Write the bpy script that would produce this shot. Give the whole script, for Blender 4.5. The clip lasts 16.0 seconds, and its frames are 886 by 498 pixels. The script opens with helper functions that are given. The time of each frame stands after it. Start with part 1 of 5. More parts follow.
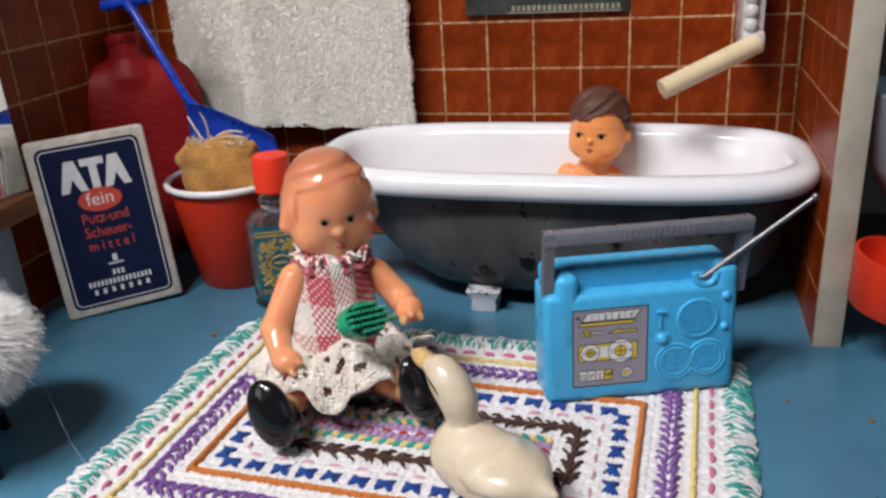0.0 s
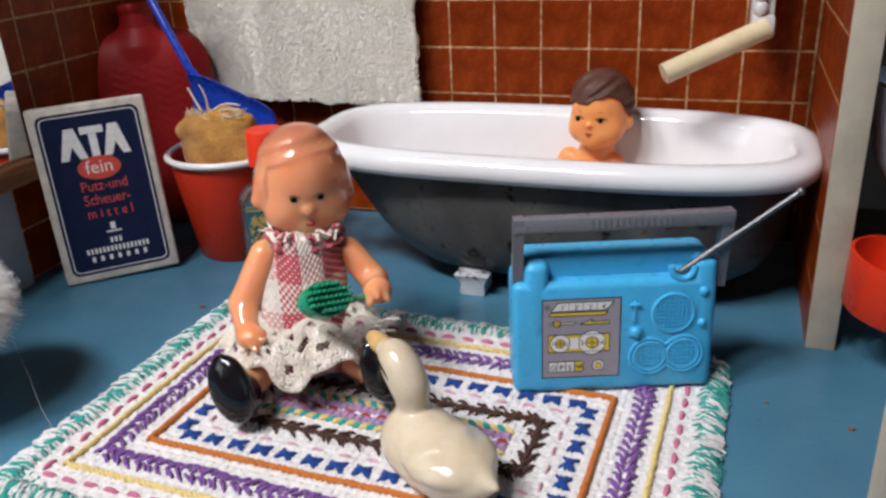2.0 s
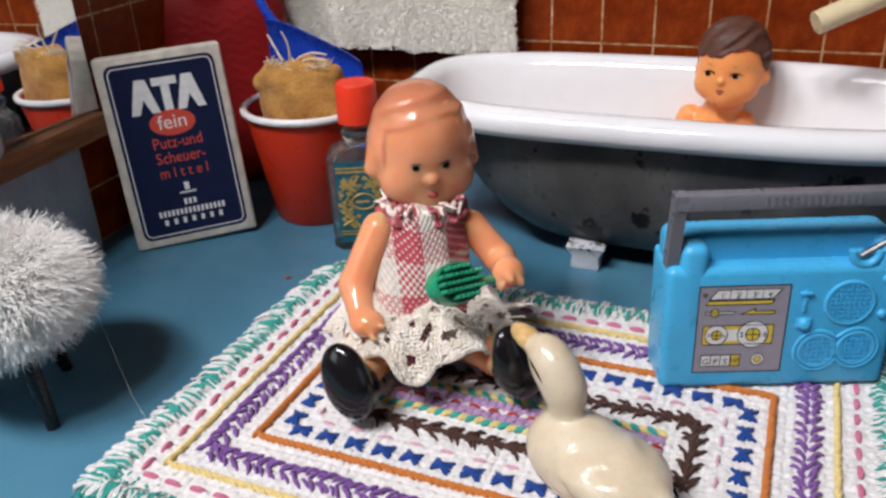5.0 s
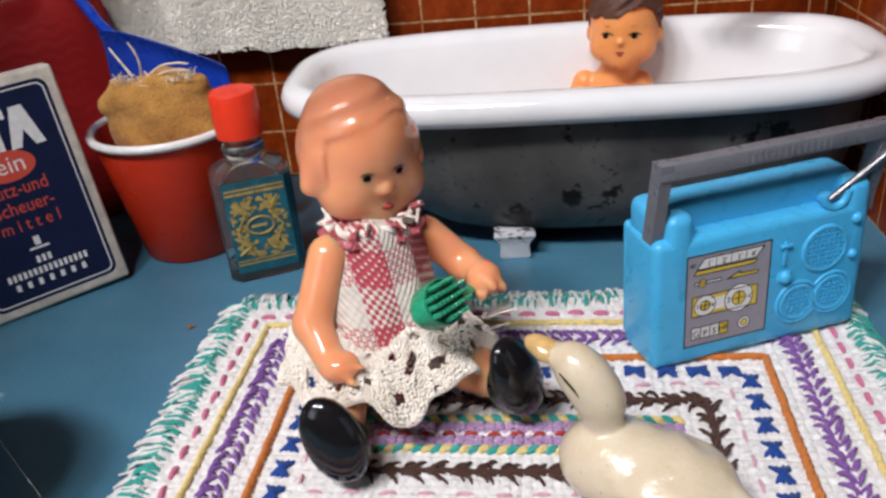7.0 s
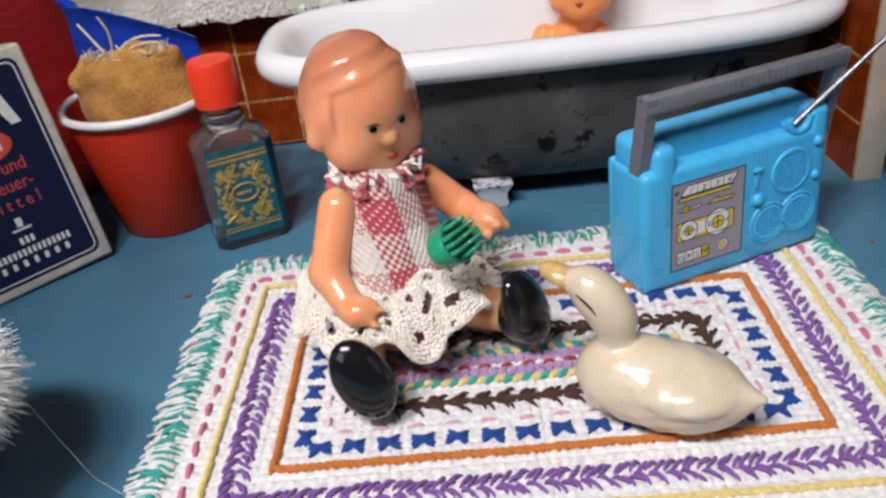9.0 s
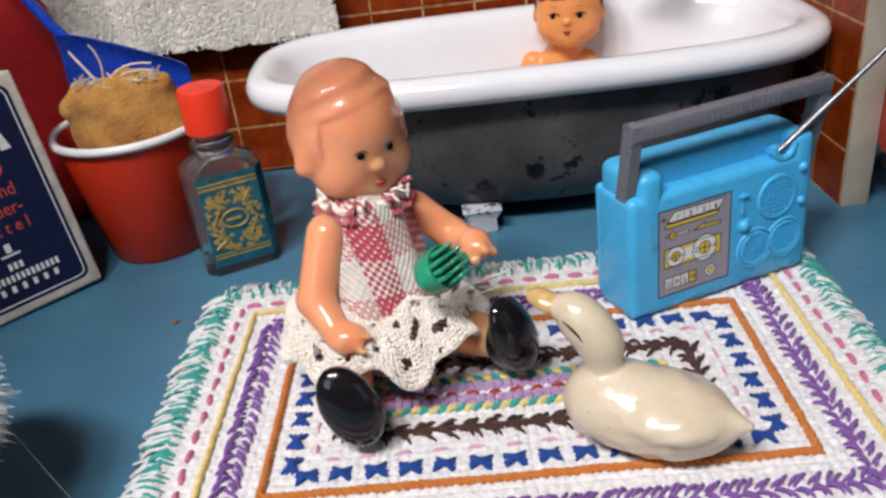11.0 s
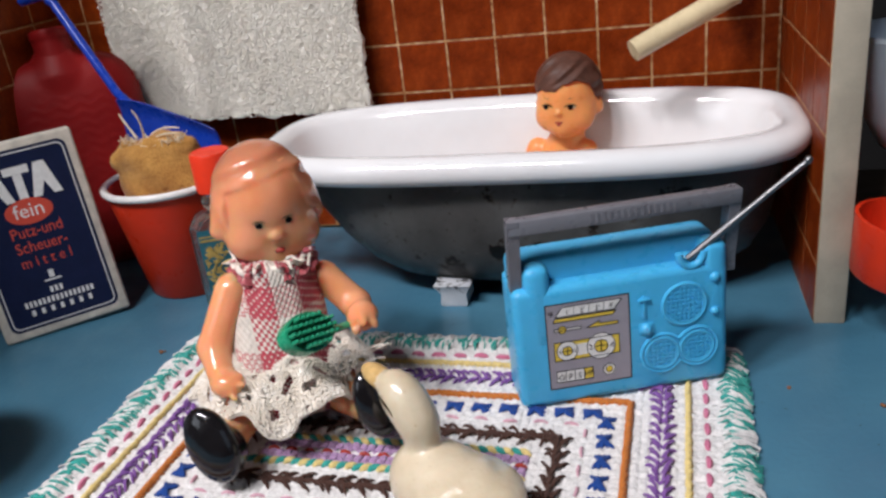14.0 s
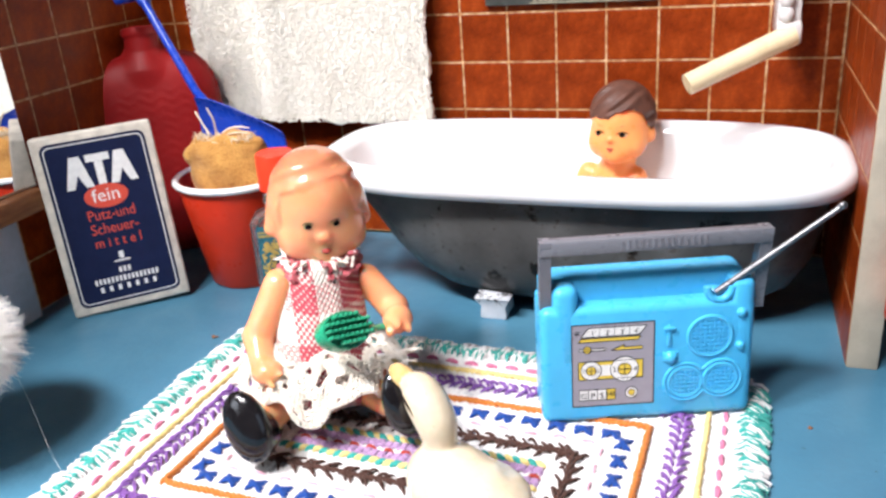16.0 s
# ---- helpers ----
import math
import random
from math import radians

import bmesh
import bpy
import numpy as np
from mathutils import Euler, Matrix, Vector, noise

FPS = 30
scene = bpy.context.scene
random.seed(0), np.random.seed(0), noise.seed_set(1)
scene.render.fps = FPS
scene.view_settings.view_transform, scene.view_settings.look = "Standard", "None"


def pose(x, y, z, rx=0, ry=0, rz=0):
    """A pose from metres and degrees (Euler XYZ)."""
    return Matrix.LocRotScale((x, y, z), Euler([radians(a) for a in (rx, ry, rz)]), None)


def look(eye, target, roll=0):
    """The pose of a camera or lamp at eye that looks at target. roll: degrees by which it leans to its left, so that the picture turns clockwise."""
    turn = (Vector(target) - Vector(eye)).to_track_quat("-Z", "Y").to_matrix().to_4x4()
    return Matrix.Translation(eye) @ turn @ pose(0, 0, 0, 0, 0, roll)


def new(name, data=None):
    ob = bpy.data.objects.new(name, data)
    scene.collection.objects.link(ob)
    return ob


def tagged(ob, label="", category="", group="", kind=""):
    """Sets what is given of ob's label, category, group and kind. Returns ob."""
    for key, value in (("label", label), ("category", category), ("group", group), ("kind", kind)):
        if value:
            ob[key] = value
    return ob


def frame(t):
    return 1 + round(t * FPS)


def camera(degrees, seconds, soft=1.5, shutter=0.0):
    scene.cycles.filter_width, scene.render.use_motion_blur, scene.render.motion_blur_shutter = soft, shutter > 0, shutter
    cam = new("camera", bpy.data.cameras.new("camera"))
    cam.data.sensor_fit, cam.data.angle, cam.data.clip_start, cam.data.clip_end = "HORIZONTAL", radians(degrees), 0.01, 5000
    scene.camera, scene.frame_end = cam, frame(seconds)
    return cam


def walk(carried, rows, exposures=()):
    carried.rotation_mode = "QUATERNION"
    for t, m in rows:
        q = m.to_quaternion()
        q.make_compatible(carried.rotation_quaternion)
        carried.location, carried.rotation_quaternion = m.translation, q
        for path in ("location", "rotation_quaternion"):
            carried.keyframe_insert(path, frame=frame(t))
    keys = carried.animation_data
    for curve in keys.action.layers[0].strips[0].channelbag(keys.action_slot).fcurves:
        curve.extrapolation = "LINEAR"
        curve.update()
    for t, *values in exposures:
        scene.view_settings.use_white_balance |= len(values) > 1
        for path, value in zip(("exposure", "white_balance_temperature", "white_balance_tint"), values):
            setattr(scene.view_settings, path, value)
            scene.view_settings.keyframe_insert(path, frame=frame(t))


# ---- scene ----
cam = camera(56.3, 16.0, soft=2.7)
METRES, EYE, TILT, LEAN, TURN = 0.33, 0.17, 0.0, 0.0, 15.5
ROWS = [
    (0.0, 0.0, 0.0, 0.0, -1.27, -21.79, 3.17),
    (0.5, 0.0277, 0.0017, -0.0026, 0.2, -21.87, 2.77),
    (1.0, 0.0428, 0.0039, -0.0024, 1.58, -22.18, 2.56),
    (1.5, 0.0742, 0.0162, -0.0059, 2.61, -22.54, 2.36),
    (2.0, 0.0887, 0.019, -0.0074, 3.1, -23.04, 2.46),
    (2.5, 0.0986, 0.0228, -0.008, 3.94, -23.58, 2.83),
    (3.0, 0.1225, 0.0165, -0.0091, 4.5, -23.93, 3.01),
    (3.5, 0.0944, 0.0386, -0.0132, 4.99, -24.95, 2.68),
    (4.0, -0.0092, 0.0923, -0.0115, 4.87, -26.72, 2.42),
    (4.2, -0.0201, 0.1065, -0.0123, 4.88, -26.9, 2.4),
    (6.3, -0.0452, 0.1294, -0.0215, 0.94, -26.63, 3.12),
    (6.5, -0.0952, 0.1497, -0.0192, -1.48, -26.88, 3.54),
    (7.0, -0.1669, 0.2218, -0.0351, -11.85, -28.52, 4.78),
    (7.5, -0.1571, 0.1892, -0.0352, -15.69, -30.07, 5.74),
    (8.0, -0.1835, 0.1872, -0.0383, -17.23, -30.44, 6.06),
    (8.5, -0.2439, 0.1971, -0.0374, -17.58, -30.87, 6.09),
    (8.7, -0.2437, 0.1972, -0.0373, -18.08, -30.85, 6.09),
    (10.8, -0.2376, 0.1944, -0.0348, -18.75, -29.3, 5.9),
    (11.0, -0.2376, 0.1944, -0.0348, -18.73, -29.1, 5.88),
    (11.5, -0.2091, 0.1711, -0.0311, -18.19, -27.32, 6.18),
    (12.0, -0.1747, 0.1654, -0.0302, -16.84, -26.65, 6.7),
    (12.5, -0.109, 0.1456, -0.0239, -11.22, -25.2, 7.14),
    (13.0, -0.0694, 0.1242, -0.0256, -8.58, -24.33, 7.75),
    (13.5, -0.0002, 0.1072, -0.027, -6.24, -23.94, 7.36),
    (14.0, 0.0417, 0.0946, -0.0251, -3.08, -23.4, 6.54),
    (14.5, 0.0634, 0.0826, -0.0207, -0.03, -22.88, 5.14),
    (15.0, 0.0683, 0.087, -0.0214, 1.55, -22.64, 4.39),
    (15.5, 0.0685, 0.0861, -0.0207, 2.44, -22.45, 4.04),
    (16.0, 0.0726, 0.0587, -0.0103, 3.09, -22.13, 3.97),
]
EXPOSURES = [(0.0, -0.48), (13.5, -0.47), (14.0, -0.5), (14.5, -0.07), (15.0, 0.26), (15.5, 0.45), (16.0, 0.62)]
walk(cam, [(t, pose(0, 0, EYE, TILT, LEAN, TURN) @ pose(METRES * x, METRES * y, METRES * z, 90 + pitch, roll, yaw)) for t, x, y, z, yaw, pitch, roll in ROWS], EXPOSURES)

# ---- world and lights (an unseen living room with three ceiling spots and two windows) ----
world = bpy.data.worlds.new("world")
scene.world = world
world.use_nodes = True
wn = world.node_tree.nodes
sky = wn.new("ShaderNodeTexSky")
sky.sky_type, sky.sun_disc = "NISHITA", False
sky.sun_elevation, sky.sun_rotation = radians(35), radians(200)
world.node_tree.links.new(sky.outputs[0], wn["Background"].inputs[0])
wn["Background"].inputs[1].default_value = 0.08


def area(name, eye, target, sx, sy, watts, colour):
    data = bpy.data.lights.new(name, "AREA")
    data.shape, data.size, data.size_y, data.energy, data.color = "RECTANGLE", sx, sy, watts, colour
    ob = new(name, data)
    ob.matrix_world = look(eye, target)
    return ob


for lamp_x, lamp_y, lamp_watts in ((-0.62, -0.24, 8.6), (-0.42, -0.30, 9.6), (-0.20, -0.36, 7.2)):
    area("ceiling_spot_light", (lamp_x, lamp_y, 1.02), (-0.10, 0.32, 0.0), 0.13, 0.13, lamp_watts, (0.96, 0.94, 0.975))
area("window_light_west", (-1.30, -1.25, 1.10), (-0.1, 0.35, 0.05), 0.9, 0.8, 7.0, (0.82, 0.89, 1.0))
area("window_light_east", (1.05, -0.60, 0.60), (0.05, 0.33, 0.03), 0.6, 0.7, 0.8, (0.55, 0.75, 1.0))

# ---- helpers for building; lengths below are centimetres ----
CM = 0.01


class M:
    """Vertices, faces and material indices of a mesh that grows."""

    def __init__(self):
        self.v, self.f, self.mi = [], [], []

    def add(self, verts, faces, m=0, xf=None):
        n = len(self.v)
        self.v += [tuple(xf @ Vector(p)) for p in verts] if xf is not None else [tuple(p) for p in verts]
        self.f += [tuple(i + n for i in f) for f in faces]
        self.mi += [m] * len(faces)
        return self

    def box(self, c, s, m=0, xf=None, bev=0.0, seg=2):
        bm = bmesh.new()
        bmesh.ops.create_cube(bm, size=1)
        for v in bm.verts:
            v.co = Vector((v.co.x * s[0] + c[0], v.co.y * s[1] + c[1], v.co.z * s[2] + c[2]))
        if bev:
            bmesh.ops.bevel(bm, geom=bm.edges[:], offset=bev, segments=seg, profile=0.5, affect="EDGES")
        bm.verts.index_update()
        self.add([v.co.copy() for v in bm.verts], [[v.index for v in f.verts] for f in bm.faces], m, xf)
        bm.free()
        return self

    def loft(self, rings, m=0, xf=None, caps=(True, True), closed=True):
        n, verts, faces = len(rings[0]), [p for r in rings for p in r], []
        for a in range(len(rings) - 1):
            for b in range(n if closed else n - 1):
                c = (b + 1) % n
                faces.append((a * n + b, a * n + c, (a + 1) * n + c, (a + 1) * n + b))
        if caps[0]:
            faces.append(tuple(range(n - 1, -1, -1)))
        if caps[1]:
            faces.append(tuple((len(rings) - 1) * n + b for b in range(n)))
        return self.add(verts, faces, m, xf)

    def lathe(self, prof, n=32, m=0, xf=None, caps=(True, True)):
        return self.loft([[(r * math.cos(2 * math.pi * k / n), r * math.sin(2 * math.pi * k / n), z) for k in range(n)] for r, z in prof], m, xf, caps)

    def tube(self, path, r, n=8, m=0, xf=None, caps=(True, True), flat=1.0):
        path = [Vector(p) for p in path]
        rs = r if isinstance(r, (list, tuple)) else [r] * len(path)
        t0 = (path[1] - path[0]).normalized()
        side = t0.cross(Vector((0, 0, 1)))
        if side.length < 1e-3:
            side = t0.cross(Vector((0, 1, 0)))
        side.normalize()
        rings = []
        for k, p in enumerate(path):
            t = (path[min(k + 1, len(path) - 1)] - path[max(k - 1, 0)]).normalized()
            side = (side - t * side.dot(t)).normalized()
            up = side.cross(t)
            rings.append([p + side * (math.cos(2 * math.pi * j / n) * rs[k]) + up * (math.sin(2 * math.pi * j / n) * rs[k] * flat) for j in range(n)])
        return self.loft(rings, m, xf, caps)

    def ell(self, c, r, m=0, n=16, k=10, xf=None):
        rings = []
        for a in range(k + 1):
            th = math.pi * (0.001 + 0.998 * a / k)
            rings.append([(c[0] + r[0] * math.sin(th) * math.cos(2 * math.pi * b / n), c[1] + r[1] * math.sin(th) * math.sin(2 * math.pi * b / n), c[2] - r[2] * math.cos(th)) for b in range(n)])
        return self.loft(rings, m, xf)

    def text(self, words, size, m=0, xf=None, depth=0.01):
        cu = bpy.data.curves.new("text", "FONT")
        cu.body, cu.size, cu.extrude, cu.align_x, cu.align_y, cu.resolution_u = words, size, depth, "CENTER", "CENTER", 3
        ob = new("text", cu)
        me = bpy.data.meshes.new_from_object(ob)
        self.add([v.co.copy() for v in me.vertices], [list(p.vertices) for p in me.polygons], m, xf)
        bpy.data.objects.remove(ob)
        bpy.data.meshes.remove(me)
        bpy.data.curves.remove(cu)
        return self


def mesh_of(name, m, mats, smooth=True, angle=40, origin=(0, 0, 0)):
    me = bpy.data.meshes.new(name)
    me.from_pydata([((p[0] - origin[0]) * CM, (p[1] - origin[1]) * CM, (p[2] - origin[2]) * CM) for p in m.v], [], m.f)
    for x in mats if isinstance(mats, (list, tuple)) else [mats]:
        me.materials.append(x)
    if len(m.mi):
        me.polygons.foreach_set("material_index", np.array(m.mi, dtype=np.int32))
    me.update()
    if smooth:
        me.polygons.foreach_set("use_smooth", np.ones(len(me.polygons), dtype=bool))
        me.set_sharp_from_angle(angle=radians(angle))
    return me


def part(name, m, mats, parent=None, label="", smooth=True, angle=40, kind=""):
    """A mesh in its thing's own frame, under the thing or under a part."""
    ob = new(name, mesh_of(name, m, mats, smooth, angle))
    if parent is not None:
        ob.parent = parent
    return tagged(ob, label=label, kind=kind)


def thing(name, label, category, x=0, y=0, z=0, rx=0, ry=0, rz=0, group="", kind=""):
    ob = new(name)
    ob.empty_display_size = 0.01
    ob.matrix_basis = pose(x * CM, y * CM, z * CM, rx, ry, rz)
    return tagged(ob, label, category, group, kind)


def solid(name, m, mats, origin, label, category, group="", kind="", smooth=True, angle=40):
    """A thing that is one mesh, with its origin at its base; m in the room's frame."""
    ob = new(name, mesh_of(name, m, mats, smooth, angle, origin))
    ob.location = [c * CM for c in origin]
    return tagged(ob, label, category, group, kind)


def nets(fn, lo, hi, step):
    """The smooth surface where fn (of arrays x, y, z) is zero, as vertices and quads."""
    ax = [np.arange(lo[k], hi[k] + step, step) for k in range(3)]
    X, Y, Z = np.meshgrid(*ax, indexing="ij")
    W = fn(X, Y, Z)
    shape = np.array(W.shape)
    total, count = np.zeros((*(shape + 1), 3)), np.zeros(shape + 1)
    quads = []
    base = np.array([a[0] for a in ax])
    for k in range(3):
        o1, o2 = (k + 1) % 3, (k + 2) % 3
        A = np.take(W, range(shape[k] - 1), axis=k)
        B = np.take(W, range(1, shape[k]), axis=k)
        idx = np.argwhere((A < 0) != (B < 0))
        a, b = A[tuple(idx.T)], B[tuple(idx.T)]
        pos = idx.astype(float)
        pos[:, k] += a / (a - b)
        pos = base + pos * step
        corners = []
        for d1, d2 in ((1, 1), (0, 1), (0, 0), (1, 0)):
            c = idx + 1
            c[:, o1] -= d1
            c[:, o2] -= d2
            np.add.at(total, tuple(c.T), pos)
            np.add.at(count, tuple(c.T), 1)
            corners.append(c)
        quads.append((corners, a < 0))
    ids = -np.ones(count.shape, dtype=int)
    live = count > 0
    ids[live] = np.arange(live.sum())
    verts = total[live] / count[live][:, None]
    faces = []
    for corners, inside in quads:
        q = np.stack([ids[tuple(c.T)] for c in corners], axis=1)
        q[~inside] = q[~inside][:, ::-1]
        faces.append(q)
    return verts, np.concatenate(faces)


def s_ell(X, Y, Z, c, r, ax=None):
    q = [X - c[0], Y - c[1], Z - c[2]]
    if ax is not None:
        q = [q[0] * a[0] + q[1] * a[1] + q[2] * a[2] for a in ax]
    k0 = np.sqrt(sum((q[i] / r[i]) ** 2 for i in range(3))) + 1e-9
    k1 = np.sqrt(sum((q[i] / r[i] ** 2) ** 2 for i in range(3))) + 1e-9
    return k0 * (k0 - 1) / k1


def s_cone(X, Y, Z, a, b, ra, rb):
    d = [b[i] - a[i] for i in range(3)]
    L = sum(c * c for c in d)
    h = np.clip(((X - a[0]) * d[0] + (Y - a[1]) * d[1] + (Z - a[2]) * d[2]) / L, 0, 1)
    return np.sqrt((X - a[0] - h * d[0]) ** 2 + (Y - a[1] - h * d[1]) ** 2 + (Z - a[2] - h * d[2]) ** 2) - (ra + (rb - ra) * h)


def smin(a, b, k):
    h = np.clip(0.5 + 0.5 * (b - a) / k, 0, 1)
    return b + (a - b) * h - k * h * (1 - h)


# ---- materials ----
class Mat:
    """A node material: base colour with grain and stains, roughness and relief. Scales are per centimetre."""

    def __init__(self, name, rough=0.5, metal=0.0, coat=0.0, spec=0.5, trans=0.0, ior=1.45, sss=0.0, sheen=0.0):
        self.mat = bpy.data.materials.new(name)
        self.mat.use_nodes = True
        self.t = self.mat.node_tree
        self.b = self.t.nodes["Principled BSDF"]
        for key, value in (("Roughness", rough), ("Metallic", metal), ("Coat Weight", coat), ("Coat Roughness", 0.06), ("Specular IOR Level", spec), ("Transmission Weight", trans), ("IOR", ior),
                           ("Subsurface Weight", sss), ("Subsurface Scale", 0.008), ("Sheen Weight", sheen)):
            self.b.inputs[key].default_value = value
        self.co = self.t.nodes.new("ShaderNodeTexCoord").outputs["Object"]

    def node(self, kind, **at):
        n = self.t.nodes.new(kind)
        for k, v in at.items():
            n.inputs[k].default_value = v
        return n

    def link(self, a, b):
        self.t.links.new(a, b)

    def noise(self, scale, detail=3.0, rough=0.55, out="Fac", stretch=None):
        n = self.node("ShaderNodeTexNoise", Scale=scale * 100, Detail=detail, Roughness=rough)
        co = self.co
        if stretch:
            mp = self.node("ShaderNodeMapping", Scale=stretch)
            self.link(co, mp.inputs[0])
            co = mp.outputs[0]
        self.link(co, n.inputs["Vector"])
        return n.outputs[out]

    def ramp(self, fac, stops):
        n = self.t.nodes.new("ShaderNodeValToRGB")
        e = n.color_ramp.elements
        while len(e) < len(stops):
            e.new(0.5)
        for k, (p, c) in enumerate(stops):
            e[k].position, e[k].color = p, (*c, 1) if len(c) == 3 else c
        self.link(fac, n.inputs[0])
        return n.outputs[0]

    def mix(self, fac, a, b, blend="MIX"):
        n = self.t.nodes.new("ShaderNodeMix")
        n.data_type, n.blend_type = "RGBA", blend
        for sock, val in ((n.inputs[0], fac), (n.inputs[6], a), (n.inputs[7], b)):
            if isinstance(val, (int, float)):
                sock.default_value = val
            elif isinstance(val, tuple):
                sock.default_value = (*val, 1)
            else:
                self.link(val, sock)
        return n.outputs[2]

    def math(self, op, a, b=0.0):
        n = self.t.nodes.new("ShaderNodeMath")
        n.operation = op
        for sock, val in ((n.inputs[0], a), (n.inputs[1], b)):
            if isinstance(val, (int, float)):
                sock.default_value = val
            else:
                self.link(val, sock)
        return n.outputs[0]

    def axes(self):
        n = self.t.nodes.new("ShaderNodeSeparateXYZ")
        self.link(self.co, n.inputs[0])
        return n.outputs

    def colour(self, c):
        if isinstance(c, tuple):
            self.b.inputs["Base Color"].default_value = (*c, 1)
        else:
            self.link(c, self.b.inputs["Base Color"])
        return self

    def rough(self, c):
        self.link(c, self.b.inputs["Roughness"])
        return self

    def bump(self, height, dist, strength=1.0):
        n = self.node("ShaderNodeBump", Strength=strength, Distance=dist * CM)
        self.link(height, n.inputs["Height"])
        last = self.b.inputs["Normal"].links
        if last:
            self.link(last[0].from_socket, n.inputs["Normal"])
        self.link(n.outputs[0], self.b.inputs["Normal"])
        return self


def plain(name, col, rough=0.5, var=0.12, scale=1.5, bump=0.02, bscale=12.0, rvar=0.12, **kw):
    """Colour that drifts at two scales, with uneven gloss and fine relief."""
    m = Mat(name, rough, **kw)
    lo, hi = tuple(c * (1 - var) for c in col), tuple(min(1, c * (1 + var)) for c in col)
    big = m.ramp(m.noise(scale, 4), [(0.3, lo), (0.7, hi)])
    fine = m.ramp(m.noise(bscale, 3), [(0.3, (0.9, 0.9, 0.9)), (0.7, (1, 1, 1))])
    m.colour(m.mix(var * 3 if var < 0.3 else 1.0, big, fine, "MULTIPLY"))
    r = m.ramp(m.noise(scale * 2.3, 5), [(0.3, (max(0.02, rough - rvar),) * 3), (0.7, (min(1, rough + rvar),) * 3)])
    m.rough(r)
    if bump:
        m.bump(m.noise(bscale, 3), bump)
    return m.mat


FLOOR_BLUE = Mat("blue_floor_paint", 0.38)
m = FLOOR_BLUE
blue = m.ramp(m.noise(0.12, 5), [(0.3, (0.052, 0.165, 0.255)), (0.55, (0.070, 0.205, 0.300)), (0.75, (0.088, 0.240, 0.330))])
specks = m.ramp(m.noise(4.0, 2), [(0.71, (1, 1, 1)), (0.76, (0.55, 0.42, 0.33))])
m.colour(m.mix(1.0, blue, specks, "MULTIPLY"))
m.rough(m.ramp(m.noise(0.5, 6), [(0.3, (0.28,) * 3), (0.7, (0.48,) * 3)]))
m.bump(m.noise(6, 3), 0.01).bump(m.noise(0.6, 3), 0.03)
FLOOR_BLUE = m.mat


def tile_mat():
    m = Mat("brown_tile", 0.22, spec=0.16)
    info = m.t.nodes.new("ShaderNodeObjectInfo").outputs["Random"]
    base = m.ramp(m.noise(0.9, 6, 0.65), [(0.30, (0.120, 0.014, 0.0020)), (0.5, (0.230, 0.032, 0.0040)), (0.70, (0.34, 0.056, 0.0075))])
    shade = m.ramp(info, [(0.0, (0.82, 0.82, 0.82)), (1.0, (1.0, 1.0, 1.0))])
    grain = m.ramp(m.noise(9, 4), [(0.35, (0.78, 0.78, 0.78)), (0.65, (1, 1, 1))])
    m.colour(m.mix(1.0, m.mix(1.0, base, shade, "MULTIPLY"), grain, "MULTIPLY"))
    m.rough(m.ramp(m.noise(1.4, 5), [(0.3, (0.26,) * 3), (0.7, (0.46,) * 3)]))
    return m.bump(m.noise(1.0, 3), 0.02).mat


TILE = tile_mat()
GROUT = Mat("cream_gold_joint", 0.45)
m = GROUT
patchy = m.ramp(m.noise(2.6, 6, 0.7), [(0.34, (0.22, 0.075, 0.020)), (0.52, (0.52, 0.29, 0.12)), (0.70, (0.80, 0.60, 0.38))])
GROUT = m.colour(m.mix(1.0, patchy, m.ramp(m.noise(14, 2), [(0.35, (0.75, 0.75, 0.75)), (0.65, (1, 1, 1))]), "MULTIPLY")).bump(m.noise(9, 3), 0.03).mat
CREAM = plain("cream_paint", (0.45, 0.39, 0.30), 0.5, 0.14, 0.7, 0.006, 9)
# near-black so the unseen walls and ceiling throw back hardly any light
ROOM_BLACK = plain("room_near_black", (0.04, 0.039, 0.04), 0.9, 0.06, 0.05, 0.05, 1)
TABLE = plain("table_wood", (0.22, 0.13, 0.07), 0.5, 0.2, 0.2, 0.02, 3)
ENAMEL = plain("white_enamel", (0.80, 0.79, 0.79), 0.12, 0.03, 0.5, 0.012, 1.2, 0.04, coat=0.6)
OUTER = Mat("grey_tub_paint", 0.34, spec=0.3)
m = OUTER
grey = m.ramp(m.noise(0.35, 6), [(0.28, (0.034, 0.033, 0.033)), (0.55, (0.076, 0.075, 0.073)), (0.78, (0.125, 0.124, 0.122))])
worn = m.math("MULTIPLY", m.noise(0.33, 2), 0.55)
for cx, cy, cz, r, lift in ((-0.2, -4.0, 2.7, 0.7, 0.24), (-2.1, -3.4, 1.75, 0.9, 0.32), (-4.6, -3.9, 3.3, 0.8, 0.10), (6.9, -3.6, 4.6, 1.2, 0.28)):
    gap = m.t.nodes.new("ShaderNodeVectorMath")
    gap.operation, gap.inputs[1].default_value = "DISTANCE", (cx * CM, cy * CM, cz * CM)
    m.link(m.co, gap.inputs[0])
    near = m.node("ShaderNodeMapRange")
    near.inputs["From Max"].default_value, near.inputs["To Min"].default_value, near.inputs["To Max"].default_value = r * CM, lift, 0.0
    m.link(gap.outputs["Value"], near.inputs["Value"])
    worn = m.math("ADD", worn, near.outputs[0])
patch = m.math("ADD", m.noise(1.7, 8, 0.72), worn)
chips = m.ramp(patch, [(0.90, (1, 1, 1)), (0.93, (0.42, 0.25, 0.15)), (0.955, (0.05, 0.04, 0.035))])
